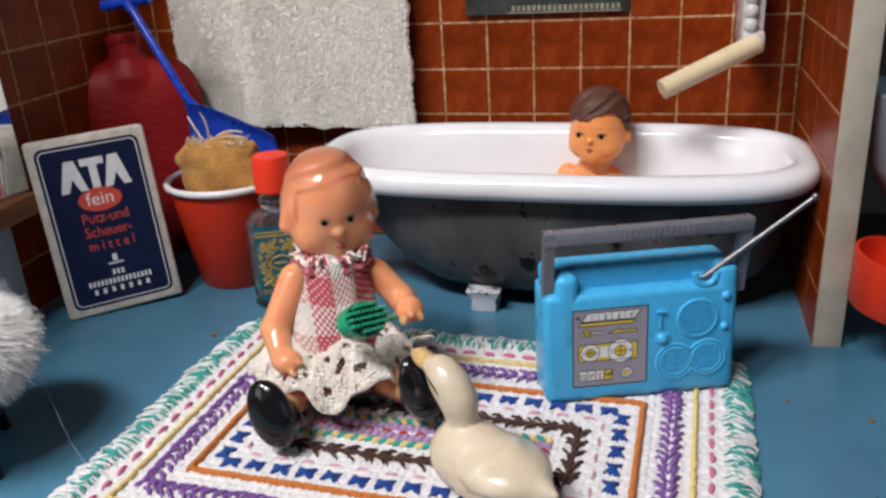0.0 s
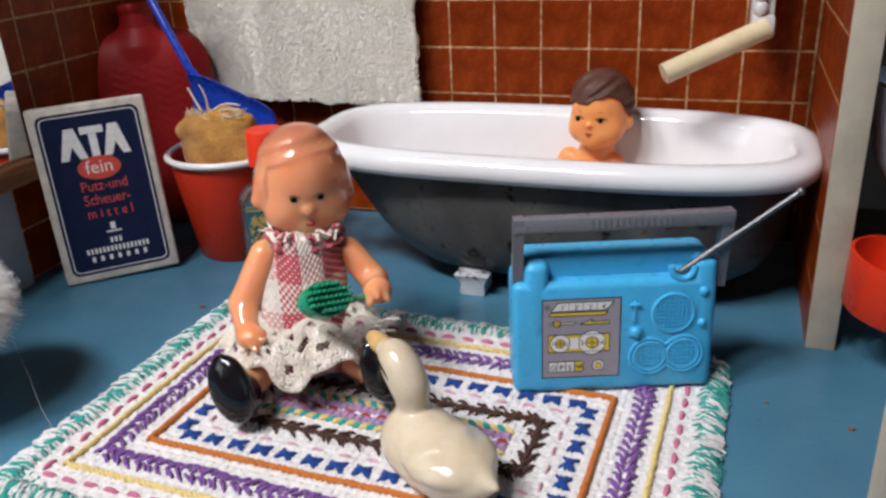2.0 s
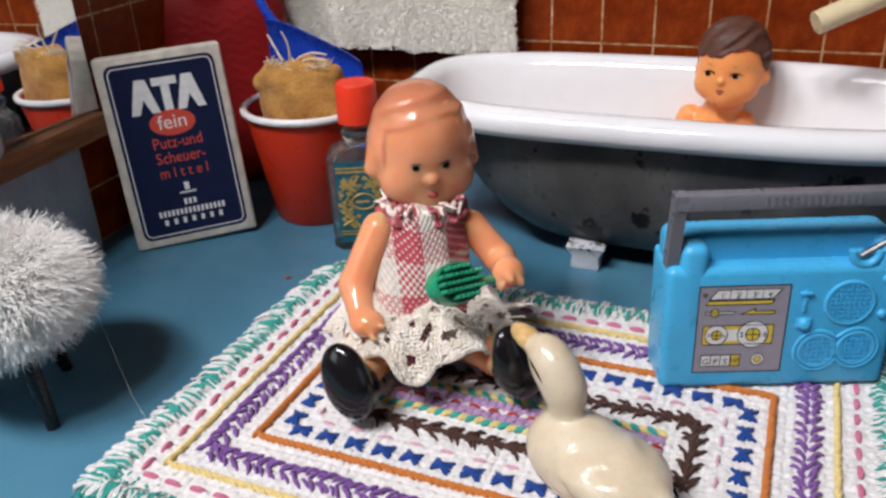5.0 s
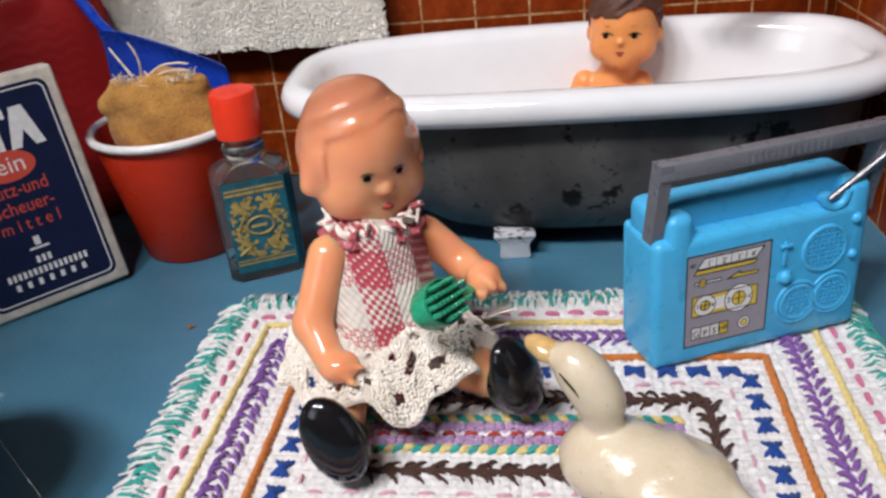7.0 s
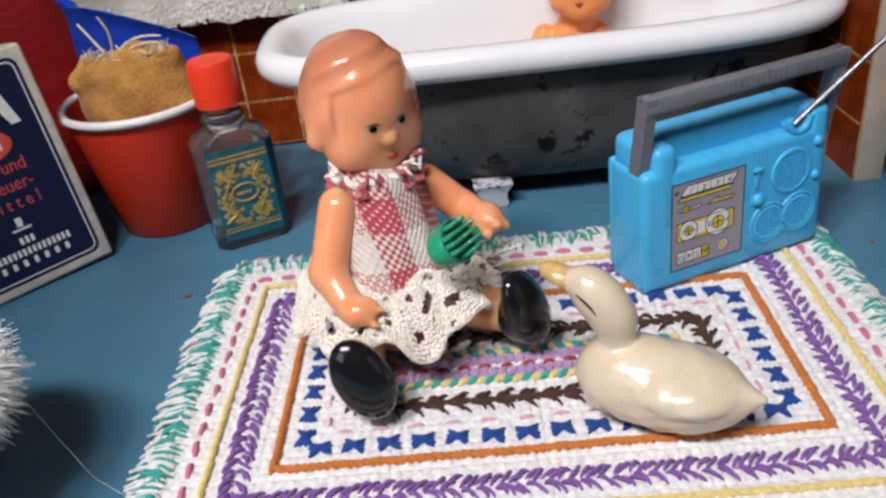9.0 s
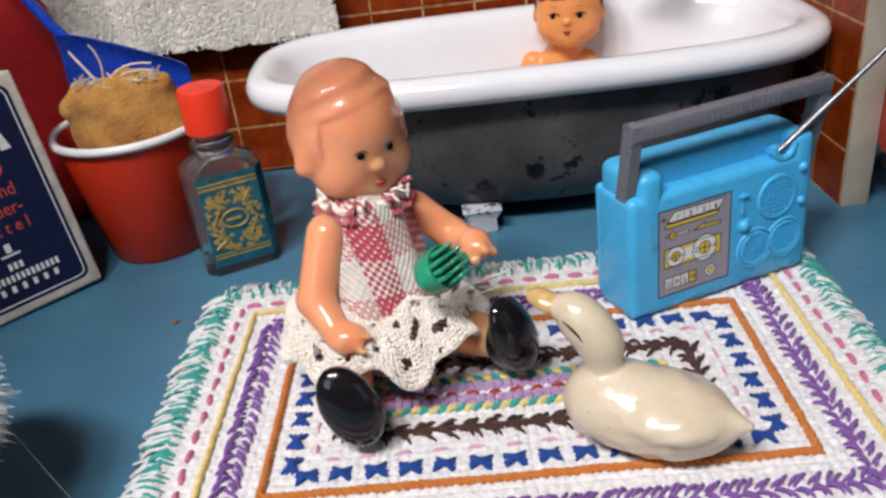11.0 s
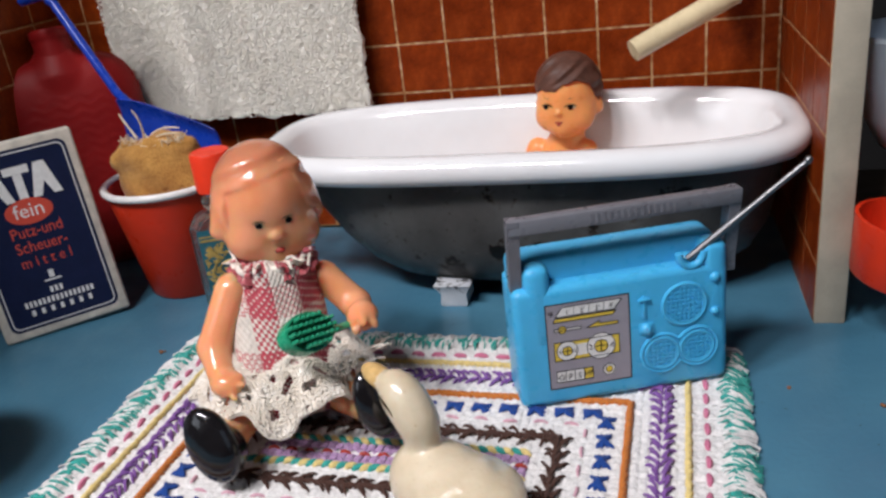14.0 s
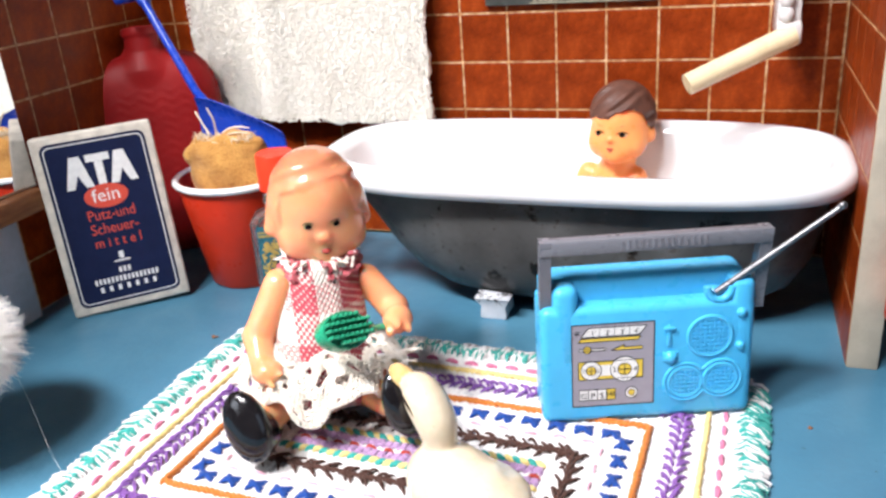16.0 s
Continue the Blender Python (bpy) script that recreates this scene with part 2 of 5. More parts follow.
specks = m.ramp(m.noise(5.5, 3, 0.6), [(0.69, (1, 1, 1)), (0.73, (0.16, 0.13, 0.11))])
scuff = m.ramp(m.noise(3.5, 5, 0.6, "Fac", (0.5, 0.5, 2.5)), [(0.66, (0, 0, 0)), (0.74, (0.35, 0.35, 0.35))])
m.colour(m.mix(1.0, m.mix(1.0, m.mix(scuff, grey, (0.34, 0.34, 0.33)), chips, "MULTIPLY"), specks, "MULTIPLY"))
m.rough(m.ramp(m.noise(2.0, 5), [(0.3, (0.26,) * 3), (0.7, (0.55,) * 3)]))
OUTER = m.bump(m.noise(1.3, 8, 0.7), 0.05).mat
RED = plain("red_plastic", (0.70, 0.040, 0.012), 0.36, 0.06, 0.8, 0.01, 4, spec=0.3)
CAPRED = plain("red_cap_plastic", (0.78, 0.045, 0.016), 0.38, 0.05, 1.5, 0.006, 6, spec=0.3)
RUBBER = Mat("dark_red_rubber", 0.48, spec=0.25)
RUBBER.colour(RUBBER.ramp(RUBBER.noise(0.6, 5), [(0.3, (0.23, 0.007, 0.008)), (0.7, (0.31, 0.011, 0.011))]))
RUBBER = RUBBER.bump(RUBBER.noise(10, 3), 0.012).mat
WHITE = plain("white_plastic", (0.78, 0.77, 0.75), 0.3, 0.04, 1, 0.005, 5)
BLUE = plain("blue_plastic", (0.010, 0.050, 0.42), 0.3, 0.08, 1, 0.01, 5)
RADIO = plain("sky_blue_plastic", (0.065, 0.43, 0.74), 0.33, 0.05, 0.8, 0.01, 7, sss=0.06)
GREYP = plain("grey_plastic", (0.165, 0.165, 0.185), 0.33, 0.10, 1.2, 0.01, 8)
CHROME = plain("chrome", (0.26, 0.26, 0.27), 0.42, 0.05, 3, 0.0, metal=1.0)
LABELGREY = plain("label_grey_mauve", (0.30, 0.28, 0.32), 0.4, 0.05, 3, 0.004, 20)
INK = plain("black_ink", (0.02, 0.02, 0.025), 0.5, 0.1, 5, 0)
YELLOW = plain("label_yellow", (0.72, 0.52, 0.06), 0.45, 0.06, 5, 0)
PAPER = plain("label_white", (0.76, 0.75, 0.73), 0.5, 0.05, 3, 0)
NAVY = plain("navy_print", (0.007, 0.012, 0.046), 0.5, 0.15, 1.2, 0.006, 14, spec=0.25)
BOXWHITE = plain("worn_white_card", (0.62, 0.565, 0.48), 0.6, 0.22, 1.6, 0.02, 9)
PRINTWHITE = plain("white_print", (0.76, 0.75, 0.73), 0.5, 0.08, 4, 0)
PRINTRED = plain("red_print", (0.62, 0.075, 0.045), 0.45, 0.06, 3, 0)
WOOD = Mat("brown_wood", 0.42)
grain = WOOD.ramp(WOOD.noise(1.2, 6, 0.6, "Fac", (6, 0.6, 6)), [(0.3, (0.16, 0.055, 0.018)), (0.7, (0.34, 0.14, 0.05))])
WOOD.colour(grain)
WOOD = WOOD.bump(WOOD.noise(2, 5, 0.6, "Fac", (6, 0.6, 6)), 0.03).mat
PALEBLUE = plain("pale_blue_paint", (0.42, 0.48, 0.54), 0.42, 0.16, 0.5, 0.03, 4)
BASINWHITE = plain("pale_blue_glaze", (0.58, 0.64, 0.72), 0.2, 0.05, 0.6, 0.008, 3, coat=0.4)
PEGWOOD = plain("pale_turned_wood", (0.52, 0.36, 0.24), 0.6, 0.12, 2, 0.01, 8)
GREEN = plain("green_plastic", (0.022, 0.30, 0.155), 0.28, 0.06, 2, 0.008, 8)
PORCELAIN = Mat("cream_porcelain", 0.2, coat=0.4, sss=0.05)
m = PORCELAIN
body = m.ramp(m.noise(0.9, 5), [(0.3, (0.62, 0.50, 0.34)), (0.7, (0.74, 0.63, 0.47))])
dust = m.ramp(m.noise(14, 2), [(0.70, (1, 1, 1)), (0.76, (0.6, 0.5, 0.38))])
PORCELAIN = m.colour(m.mix(1.0, body, dust, "MULTIPLY")).bump(m.noise(2.2, 4), 0.035).mat
BEAK = plain("beak_yellow_glaze", (0.62, 0.40, 0.16), 0.16, 0.25, 1.8, 0.01, 4, coat=0.4)
CELLULOID = Mat("flesh_celluloid", 0.16, coat=0.35, sss=0.7)
m = CELLULOID
skin = m.ramp(m.noise(0.8, 4), [(0.3, (0.82, 0.325, 0.155)), (0.7, (0.88, 0.375, 0.19))])
CELLULOID = m.colour(skin).bump(m.noise(1.4, 3), 0.012).mat
HAIRC = Mat("airbrushed_head_celluloid", 0.17, coat=0.35, sss=0.6)
m = HAIRC
skin = m.ramp(m.noise(0.8, 4), [(0.3, (0.80, 0.315, 0.155)), (0.7, (0.86, 0.365, 0.19))])
hx, hy, hz = m.axes()
behind = m.math("ADD", m.math("MULTIPLY", hx, -48.0), m.math("MULTIPLY", hy, 76.0))
spray = m.math("ADD", m.math("ADD", m.math("MULTIPLY", hz, 100.0), behind), m.math("MULTIPLY", m.noise(1.2, 4), 1.0))
HAIRC = m.mat
tint = m.node("ShaderNodeMapRange")
tint.inputs["From Min"].default_value, tint.inputs["From Max"].default_value, tint.inputs["To Max"].default_value = 8.3, 10.2, 0.9
m.link(spray, tint.inputs["Value"])
m.colour(m.mix(tint.outputs[0], skin, (0.47, 0.180, 0.100)))
m.bump(m.noise(2.0, 3), 0.012)
RUBBERSKIN = plain("orange_flesh_rubber", (0.84, 0.325, 0.105), 0.34, 0.06, 1.0, 0.008, 6, sss=0.4)
BROWNHAIR = plain("brown_painted_hair", (0.095, 0.036, 0.022), 0.6, 0.2, 2.0, 0.02, 7)
SHOE = plain("black_gloss_paint", (0.010, 0.009, 0.010), 0.14, 0.2, 2.0, 0.012, 3, coat=0.4)
LIPS = plain("lip_paint", (0.32, 0.026, 0.014), 0.5, 0.1, 5, 0)
EYEPAINT = plain("eye_paint", (0.008, 0.005, 0.004), 0.6, 0.1, 5, 0, spec=0.03)
EYEWHITE = plain("eye_white_paint", (0.58, 0.40, 0.28), 0.35, 0.05, 5, 0)


def cloth(name, colour_of, cell=0.055, rough=0.85, height=0.02):
    """Plain weave: over-and-under threads as relief and shade."""
    m = Mat(name, rough, sheen=0.15)
    x, y, z = m.axes()
    k = math.pi / (cell * CM)
    wave = m.math("MULTIPLY", m.math("SINE", m.math("MULTIPLY", m.math("ADD", m.math("MULTIPLY", x, 0.85), m.math("MULTIPLY", y, 0.53)), k)), m.math("SINE", m.math("MULTIPLY", m.math("SUBTRACT", z, m.math("MULTIPLY", y, 0.3)), k)))
    h = m.math("MULTIPLY_ADD", wave, 0.5)
    h.node.inputs[2].default_value = 0.5
    m.colour(colour_of(m, x, y, z, h))
    m.bump(h, height).bump(m.noise(3, 4), 0.02)
    return m.mat


def gingham(m, x, y, z, h):
    s = m.math("MULTIPLY_ADD", x, 0.85)
    m.link(m.math("MULTIPLY", y, 0.53), s.node.inputs[2])
    a = m.math("GREATER_THAN", m.math("FRACT", m.math("ADD", m.math("MULTIPLY", s, 1 / (1.62 * CM)), 0.98)), 0.5)
    b = m.math("GREATER_THAN", m.math("FRACT", m.math("ADD", m.math("MULTIPLY", z, 1 / (1.85 * CM)), 0.2)), 0.5)
    warp = m.mix(a, (0.72, 0.64, 0.56), (0.46, 0.055, 0.078))
    weft = m.mix(b, (0.72, 0.64, 0.56), (0.46, 0.055, 0.078))
    over = m.ramp(h, [(0.44, (0, 0, 0)), (0.56, (1, 1, 1))])
    both = m.mix(m.ramp(h, [(0.74, (0, 0, 0)), (0.88, (.85, .85, .85))]), m.mix(over, warp, weft), (0.74, 0.66, 0.58))
    return m.mix(1.0, both, m.ramp(m.noise(2, 4), [(0.3, (0.75, 0.75, 0.75)), (0.7, (1, 1, 1))]), "MULTIPLY")


GINGHAM = cloth("red_white_gingham", gingham, 0.10, height=0.04)


def knots(name, dark, light, scale, height, rough=0.9, gap=(0.78, 0.72, 0.64)):
    """Knotted or felted yarn: small rounded cells with shadow between them."""
    m = Mat(name, rough, sheen=0.15)
    v = m.node("ShaderNodeTexVoronoi", Scale=scale * 100)
    m.link(m.co, v.inputs["Vector"])
    base = m.ramp(m.noise(1.3, 5), [(0.3, dark), (0.7, light)])
    m.colour(m.mix(1.0, base, m.ramp(v.outputs["Distance"], [(0.25, (1, 1, 1)), (0.85, gap)]), "MULTIPLY"))
    m.bump(m.math("SUBTRACT", 1.0, v.outputs["Distance"]), height).bump(m.noise(18, 3), 0.02)
    return m.mat


LACE = knots("cream_crochet_cotton", (0.84, 0.76, 0.66), (0.95, 0.90, 0.83), 13.0, 0.015, gap=(0.92, 0.88, 0.82))
BURLAP = knots("brown_burlap", (0.40, 0.18, 0.036), (0.64, 0.34, 0.085), 11.0, 0.03)
RUFFLE = knots("red_gingham_ruffle", (0.36, 0.03, 0.05), (0.62, 0.20, 0.22), 10.0, 0.04)
STRAW = plain("straw_thread", (0.74, 0.62, 0.44), 0.8, 0.2, 4, 0.02, 30)


def thread(name, col):
    m = Mat(name, 0.95, spec=0.12, sheen=0.1)
    f = m.ramp(m.noise(7, 4, 0.6), [(0.3, tuple(c * 0.7 for c in col)), (0.7, col)])
    return m.colour(f).bump(m.noise(22, 2), 0.03).mat


T_WHITE = thread("white_cotton", (0.87, 0.84, 0.82))
T_PURPLE = thread("purple_wool", (0.26, 0.115, 0.39))
T_ORANGE = thread("orange_wool", (0.62, 0.20, 0.045))
T_BLUE = thread("blue_wool", (0.020, 0.068, 0.29))
T_PINK = thread("pink_wool", (0.66, 0.20, 0.32))
T_PALE = thread("pale_pink_wool", (0.74, 0.42, 0.50))
T_YELLOW = thread("yellow_wool", (0.86, 0.67, 0.27))
T_BROWN = thread("brown_wool", (0.085, 0.042, 0.032))
T_TEAL = thread("teal_wool", (0.055, 0.40, 0.345))
T_LILAC = thread("lilac_wool", (0.52, 0.33, 0.55))
T_RED = thread("red_wool", (0.45, 0.06, 0.04))
FUR = Mat("white_fur", 0.9, spec=0.2, sheen=0.2)
FUR = FUR.colour(FUR.ramp(FUR.noise(0.9, 4), [(0.3, (0.90, 0.87, 0.83)), (0.7, (0.97, 0.95, 0.92))])).mat
TERRY = Mat("cream_terry_cotton", 0.95, spec=0.1, sheen=0.2)
TERRY.colour(TERRY.ramp(TERRY.noise(0.5, 4), [(0.3, (0.90, 0.86, 0.78)), (0.7, (0.96, 0.93, 0.86))]))
TERRY = TERRY.bump(TERRY.noise(16, 3), 0.03).mat
GLASS = Mat("clear_glass", 0.03, trans=0.97, ior=1.42).colour((0.96, 0.98, 0.97)).mat
MIRROR = Mat("mirror_silver", 0.02, metal=1.0).colour((0.82, 0.84, 0.85)).mat
TEALLABEL = plain("teal_gold_label", (0.010, 0.105, 0.145), 0.35, 0.3, 2.5, 0.01, 12)
GOLD = plain("gold_print", (0.50, 0.35, 0.10), 0.36, 0.3, 3.0, 0.01, 12, metal=0.35)
BLACKWOOD = plain("black_lacquer", (0.012, 0.012, 0.015), 0.3, 0.3, 2, 0.01, 5)
PLAQUE = plain("dark_plaque_enamel", (0.045, 0.050, 0.045), 0.4, 0.4, 1.2, 0.02, 6)
PLAQUEPRINT = plain("dull_plaque_print", (0.30, 0.28, 0.20), 0.5, 0.3, 3, 0)
IVORY = plain("ivory_plastic", (0.70, 0.58, 0.36), 0.3, 0.06, 1, 0.01, 5)
CLEARWHITE = plain("milky_plastic", (0.60, 0.58, 0.56), 0.25, 0.08, 1.5, 0.01, 5)
ORANGEWALL = plain("orange_wallpaper", (0.74, 0.145, 0.004), 0.6, 0.1, 1, 0.01, 5)
REDWALL = plain("red_wallpaper", (0.36, 0.020, 0.010), 0.6, 0.1, 1, 0.01, 5)

# ---- the doll's room: floor, walls ----
tagged(part("floor", M().box((-8, 12, -0.6), (86, 62, 1.2), bev=0.1), FLOOR_BLUE), "blue painted wooden floor of a doll's bathroom", "floor", kind="structure")
BACK, LEFT, RIGHT, TOP = 43.2, -29.6, 6.3, 24.0


def wall(name, m, mats, label):
    ob = part(name, m, mats, smooth=False)
    return tagged(ob, label, "wall", kind="structure")


wall_north = wall("wall_north", M().box(((LEFT + RIGHT) / 2, BACK + 0.6, TOP / 2), (RIGHT - LEFT + 2, 1.2, TOP)), GROUT, "back wall of brown glazed tiles with golden joints")
wall_west = wall("wall_west", M().box((LEFT - 0.5, 27.5, TOP / 2), (1.0, 31.4, TOP)), GROUT, "side wall of brown glazed tiles with golden joints")
wall_east = wall("wall_east", M().box((6.85, 37.85, TOP / 2), (1.0, 10.7, TOP)), GROUT, "brown tiled partition with a cream painted front edge")
part("post", M().box((6.88, 32.42, TOP / 2), (1.06, 0.16, TOP), bev=0.05), CREAM, wall_east, "cream painted front edge, scuffed at the foot")

# ---- unseen living room added around the doll's house, near-black to curb bounced light ----
part("display_table", M().box((-8, 8, -3.2), (110, 90, 4.0), bev=0.4), TABLE)
tagged(bpy.data.objects["display_table"], "brown wooden table under the doll's house", "table", kind="structure")
shell = M()
shell.box((-10, 20, -76), (400, 400, 2))
part("room_floor", shell, TABLE, label="dark wooden floor of the unseen room around")
tagged(bpy.data.objects["room_floor"], category="floor", kind="structure")
part("room_ceiling", M().box((-10, 20, 198), (400, 400, 4)), ROOM_BLACK, label="near-black ceiling of the unseen room around")
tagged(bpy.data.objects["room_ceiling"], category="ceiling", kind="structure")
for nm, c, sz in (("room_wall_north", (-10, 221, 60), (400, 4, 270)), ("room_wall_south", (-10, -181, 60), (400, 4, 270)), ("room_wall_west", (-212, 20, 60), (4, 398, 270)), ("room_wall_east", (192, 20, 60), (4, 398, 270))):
    part(nm, M().box(c, sz), ROOM_BLACK, label="plain near-black wall of the unseen room around")
    tagged(bpy.data.objects[nm], category="wall", kind="structure")

# ---- bathtub ----
TUB_U, TUB_V, TUB_W, TUB_D = -5.25, 37.05, 11.4, 4.85


def tub_ring(z, left, right, front, back, power=3.2, n=72):
    """A rounded oblong at height z, drawn in from the rim's outer edge by these amounts."""
    a0, a1, b0, b1 = -TUB_W + left, TUB_W - right, -TUB_D + front, TUB_D - back
    cx, cy, rx, ry = (a0 + a1) / 2, (b0 + b1) / 2, (a1 - a0) / 2, (b1 - b0) / 2
    ring = []
    for k in range(n):
        c, s = math.cos(2 * math.pi * k / n), math.sin(2 * math.pi * k / n)
        p = power
        x, y = cx + rx * math.copysign(abs(c) ** (2 / p), c), cy + ry * math.copysign(abs(s) ** (2 / p), s)
        x += (0.45 if x > 0 else -0.40) * x / TUB_W
        y -= (0.10 + 0.02 * x) * max(0, -y / TUB_D)
        ring.append((x, y, z + 0.017 * y * min(1, z / 5)))
    return ring


tub = thing("bathtub", "white enamelled toy bathtub, grey chipped paint outside", "bathtub", TUB_U, TUB_V, 0)
T = M()
rim = 6.17
shape = [(rim - 0.05, .85), (rim - 0.28, .55), (rim - 0.2, .2), (rim + 0.08, .03), (rim + 0.42, .02), (rim + 0.70, .18), (rim + 0.85, .55), (rim + 0.78, .98), (rim + 0.40, 1.28)]
rings = [tub_ring(z, d, d, d, d, 3.3) for z, d in shape]
for z, l, r, f, b in ((5.6, 1.75, 1.5, 1.42, 1.42), (4.5, 2.75, 1.8, 1.6, 1.6), (3.2, 3.9, 2.2, 1.9, 1.9), (2.2, 5.0, 2.9, 2.4, 2.4), (1.7, 6.1, 3.8, 3.1, 3.1), (1.55, 7.0, 5.0, 3.8, 3.8)):
    rings.append(tub_ring(z, l, r, f, b, 3.0))
T.loft(rings, caps=(False, True))
part("basin", T, ENAMEL, tub, "glossy white enamel inside and rolled rim", angle=60)
B = M()
rings = []
for z, l, r, f, b in ((6.12, 1.0, 0.8, 0.78, 0.78), (5.4, 1.6, 0.85, 0.8, 0.8), (4.2, 2.5, 1.0, 0.9, 0.9), (2.8, 3.5, 1.3, 1.1, 1.1), (1.7, 4.5, 1.9, 1.5, 1.5), (0.95, 5.6, 2.9, 2.1, 2.1), (0.55, 6.6, 4.3, 2.9, 2.9)):
    rings.append(tub_ring(z, l, r, f, b, 2.7))
B.loft(rings[::-1], caps=(True, False))
part("outer_shell", B, OUTER, tub, "dark grey paint, chipped and stained", angle=60)
FOOTWHITE = Mat("chipped_white_paint", 0.4)
m = FOOTWHITE
chip = m.math("ADD", m.noise(1.9, 6, 0.65), m.math("MULTIPLY", m.axes()[2], 17.0))
m.colour(m.mix(1.0, m.ramp(m.noise(1.0, 4), [(0.3, (0.46, 0.48, 0.52)), (0.7, (0.66, 0.67, 0.69))]), m.ramp(chip, [(0.69, (1, 1, 1)), (0.74, (0.10, 0.09, 0.085))]), "MULTIPLY"))
FOOTWHITE = m.bump(m.noise(1.9, 6, 0.65), 0.04).mat
for fx, fy in ((-2.3, -2.75), (-2.3, 2.75), (6.0, -2.75), (6.0, 2.75)):
    part("foot", M().loft([[(fx + sx * w * .92, fy + sy * d, z) for sx, sy in ((-1, -1), (1, -1), (1, 1), (-1, 1))] for z, w, d in ((0.0, .54, .62), (0.12, .64, .68), (0.6, .58, .64), (1.05, .85, .85))]), FOOTWHITE, tub, "white foot with chipped paint")

# ---- rug ----
RUG_U, RUG_V, RUG_Z = -7.45, 23.15, 0.36
OW, OH = 7.15, 3.5
rug = thing("rug", "white woven rug with rows of coloured embroidery and a teal fringe", "rug", RUG_U, RUG_V, 0, rz=-2.4)
RW, RH = OW + 3.15, OH + 3.4


def rug_top(x, y):
    return RUG_Z + 0.05 * noise.noise(Vector((x * 0.35, y * 0.35, 3.0))) + 0.03 * noise.noise(Vector((x * 1.7, y * 1.7, 8.0)))


nx, ny = 300, 186
verts, faces = [], []
for j in range(ny + 1):
    for i in range(nx + 1):
        x, y = -RW + 2 * RW * i / nx, -RH + 2 * RH * j / ny
        cx, cy = x / 0.27, y / 0.27
        over = math.sin(math.pi * cx) * math.sin(math.pi * cy)
        ridge = abs(math.sin(math.pi * cx)) ** 0.5 * abs(math.sin(math.pi * cy)) ** 0.5
        verts.append((x + 0.015 * math.sin(9 * y), y + 0.015 * math.sin(8 * x), rug_top(x, y) - 0.07 + 0.075 * ridge + 0.03 * over))
for j in range(ny):
    for i in range(nx):
        a = j * (nx + 1) + i
        faces.append((a, a + 1, a + nx + 2, a + nx + 1))
G = M().add(verts, faces)
G.box((0, 0, 0.13), (2 * RW, 2 * RH, 0.26))
part("woven_cloth", G, T_WHITE, rug, "thick white basket-woven cotton", kind="stuff")


def stitch(g, x0, y0, x1, y1, r=0.075, lift=0.08, seg=5, jit=0.03):
    """One wool stitch that rises from the cloth and dives into it again."""
    x0, y0, x1, y1 = (c + random.uniform(-jit, jit) for c in (x0, y0, x1, y1))
    path, rs = [], []
    bx, by = random.uniform(-jit, jit), random.uniform(-jit, jit)
    for k in range(seg + 1):
        t = k / seg
        b = math.sin(math.pi * t)
        x, y = x0 + (x1 - x0) * t + bx * b, y0 + (y1 - y0) * t + by * b
        path.append((x, y, rug_top(x, y) - 0.06 + lift * b ** 0.6 + 0.03))
        rs.append(r * (0.55 + 0.45 * b ** 0.5))
    g.tube(path, rs, 6)


def around(off, gap):
    """Points with direction and outward normal along the oblong at that distance outside the orange line."""
    w, h = OW + off, OH + off * (1.09 if off > 0 else 1.0)
    for (ax, ay), (bx, by) in (((-w, -h), (w, -h)), ((w, -h), (w, h)), ((w, h), (-w, h)), ((-w, h), (-w, -h))):
        L = math.hypot(bx - ax, by - ay)
        n = max(1, round(L / gap))
        dx, dy = (bx - ax) / L, (by - ay) / L
        for k in range(n):
            t = (k + 0.5) / n
            yield ax + (bx - ax) * t, ay + (by - ay) * t, dx, dy, dy, -dx


def row(name, mat, label, build):
    g = M()
    build(g)
    part(name, g, mat, rug, label, kind="stuff")


def feather(off, gap, half, r, lean):
    def build(g):
        for x, y, dx, dy, ox, oy in around(off, gap):
            for s in (1, -1):
                stitch(g, x - dx * lean * .5, y - dy * lean * .5, x + ox * half * s + dx * lean, y + oy * half * s + dy * lean, r, 0.12, jit=0.06)
                stitch(g, x + ox * half * s * .15 - dx * lean, y + oy * half * s * .15 - dy * lean, x + ox * half * s * .75 + dx * lean * .4, y + oy * half * s * .75 + dy * lean * .4, r, 0.15, jit=0.06)
    return build


def line(off, length, r):
    def build(g):
        for x, y, dx, dy, ox, oy in around(off, length * 0.55):
            stitch(g, x - dx * length / 2 - ox * r * .9, y - dy * length / 2 - oy * r * .9, x + dx * length / 2 + ox * r * .9, y + dy * length / 2 + oy * r * .9, r, 0.1, jit=0.015)
    return build


def dashes(off, gap, length, r, mat):
    def build(k):
        for x, y, dx, dy, ox, oy in list(around(off, gap)):
            g = M()
            stitch(g, x - dx * length / 2, y - dy * length / 2, x + dx * length / 2, y + dy * length / 2, r, 0.06)
            part("pink_dash", g, mat, rug)
    return build


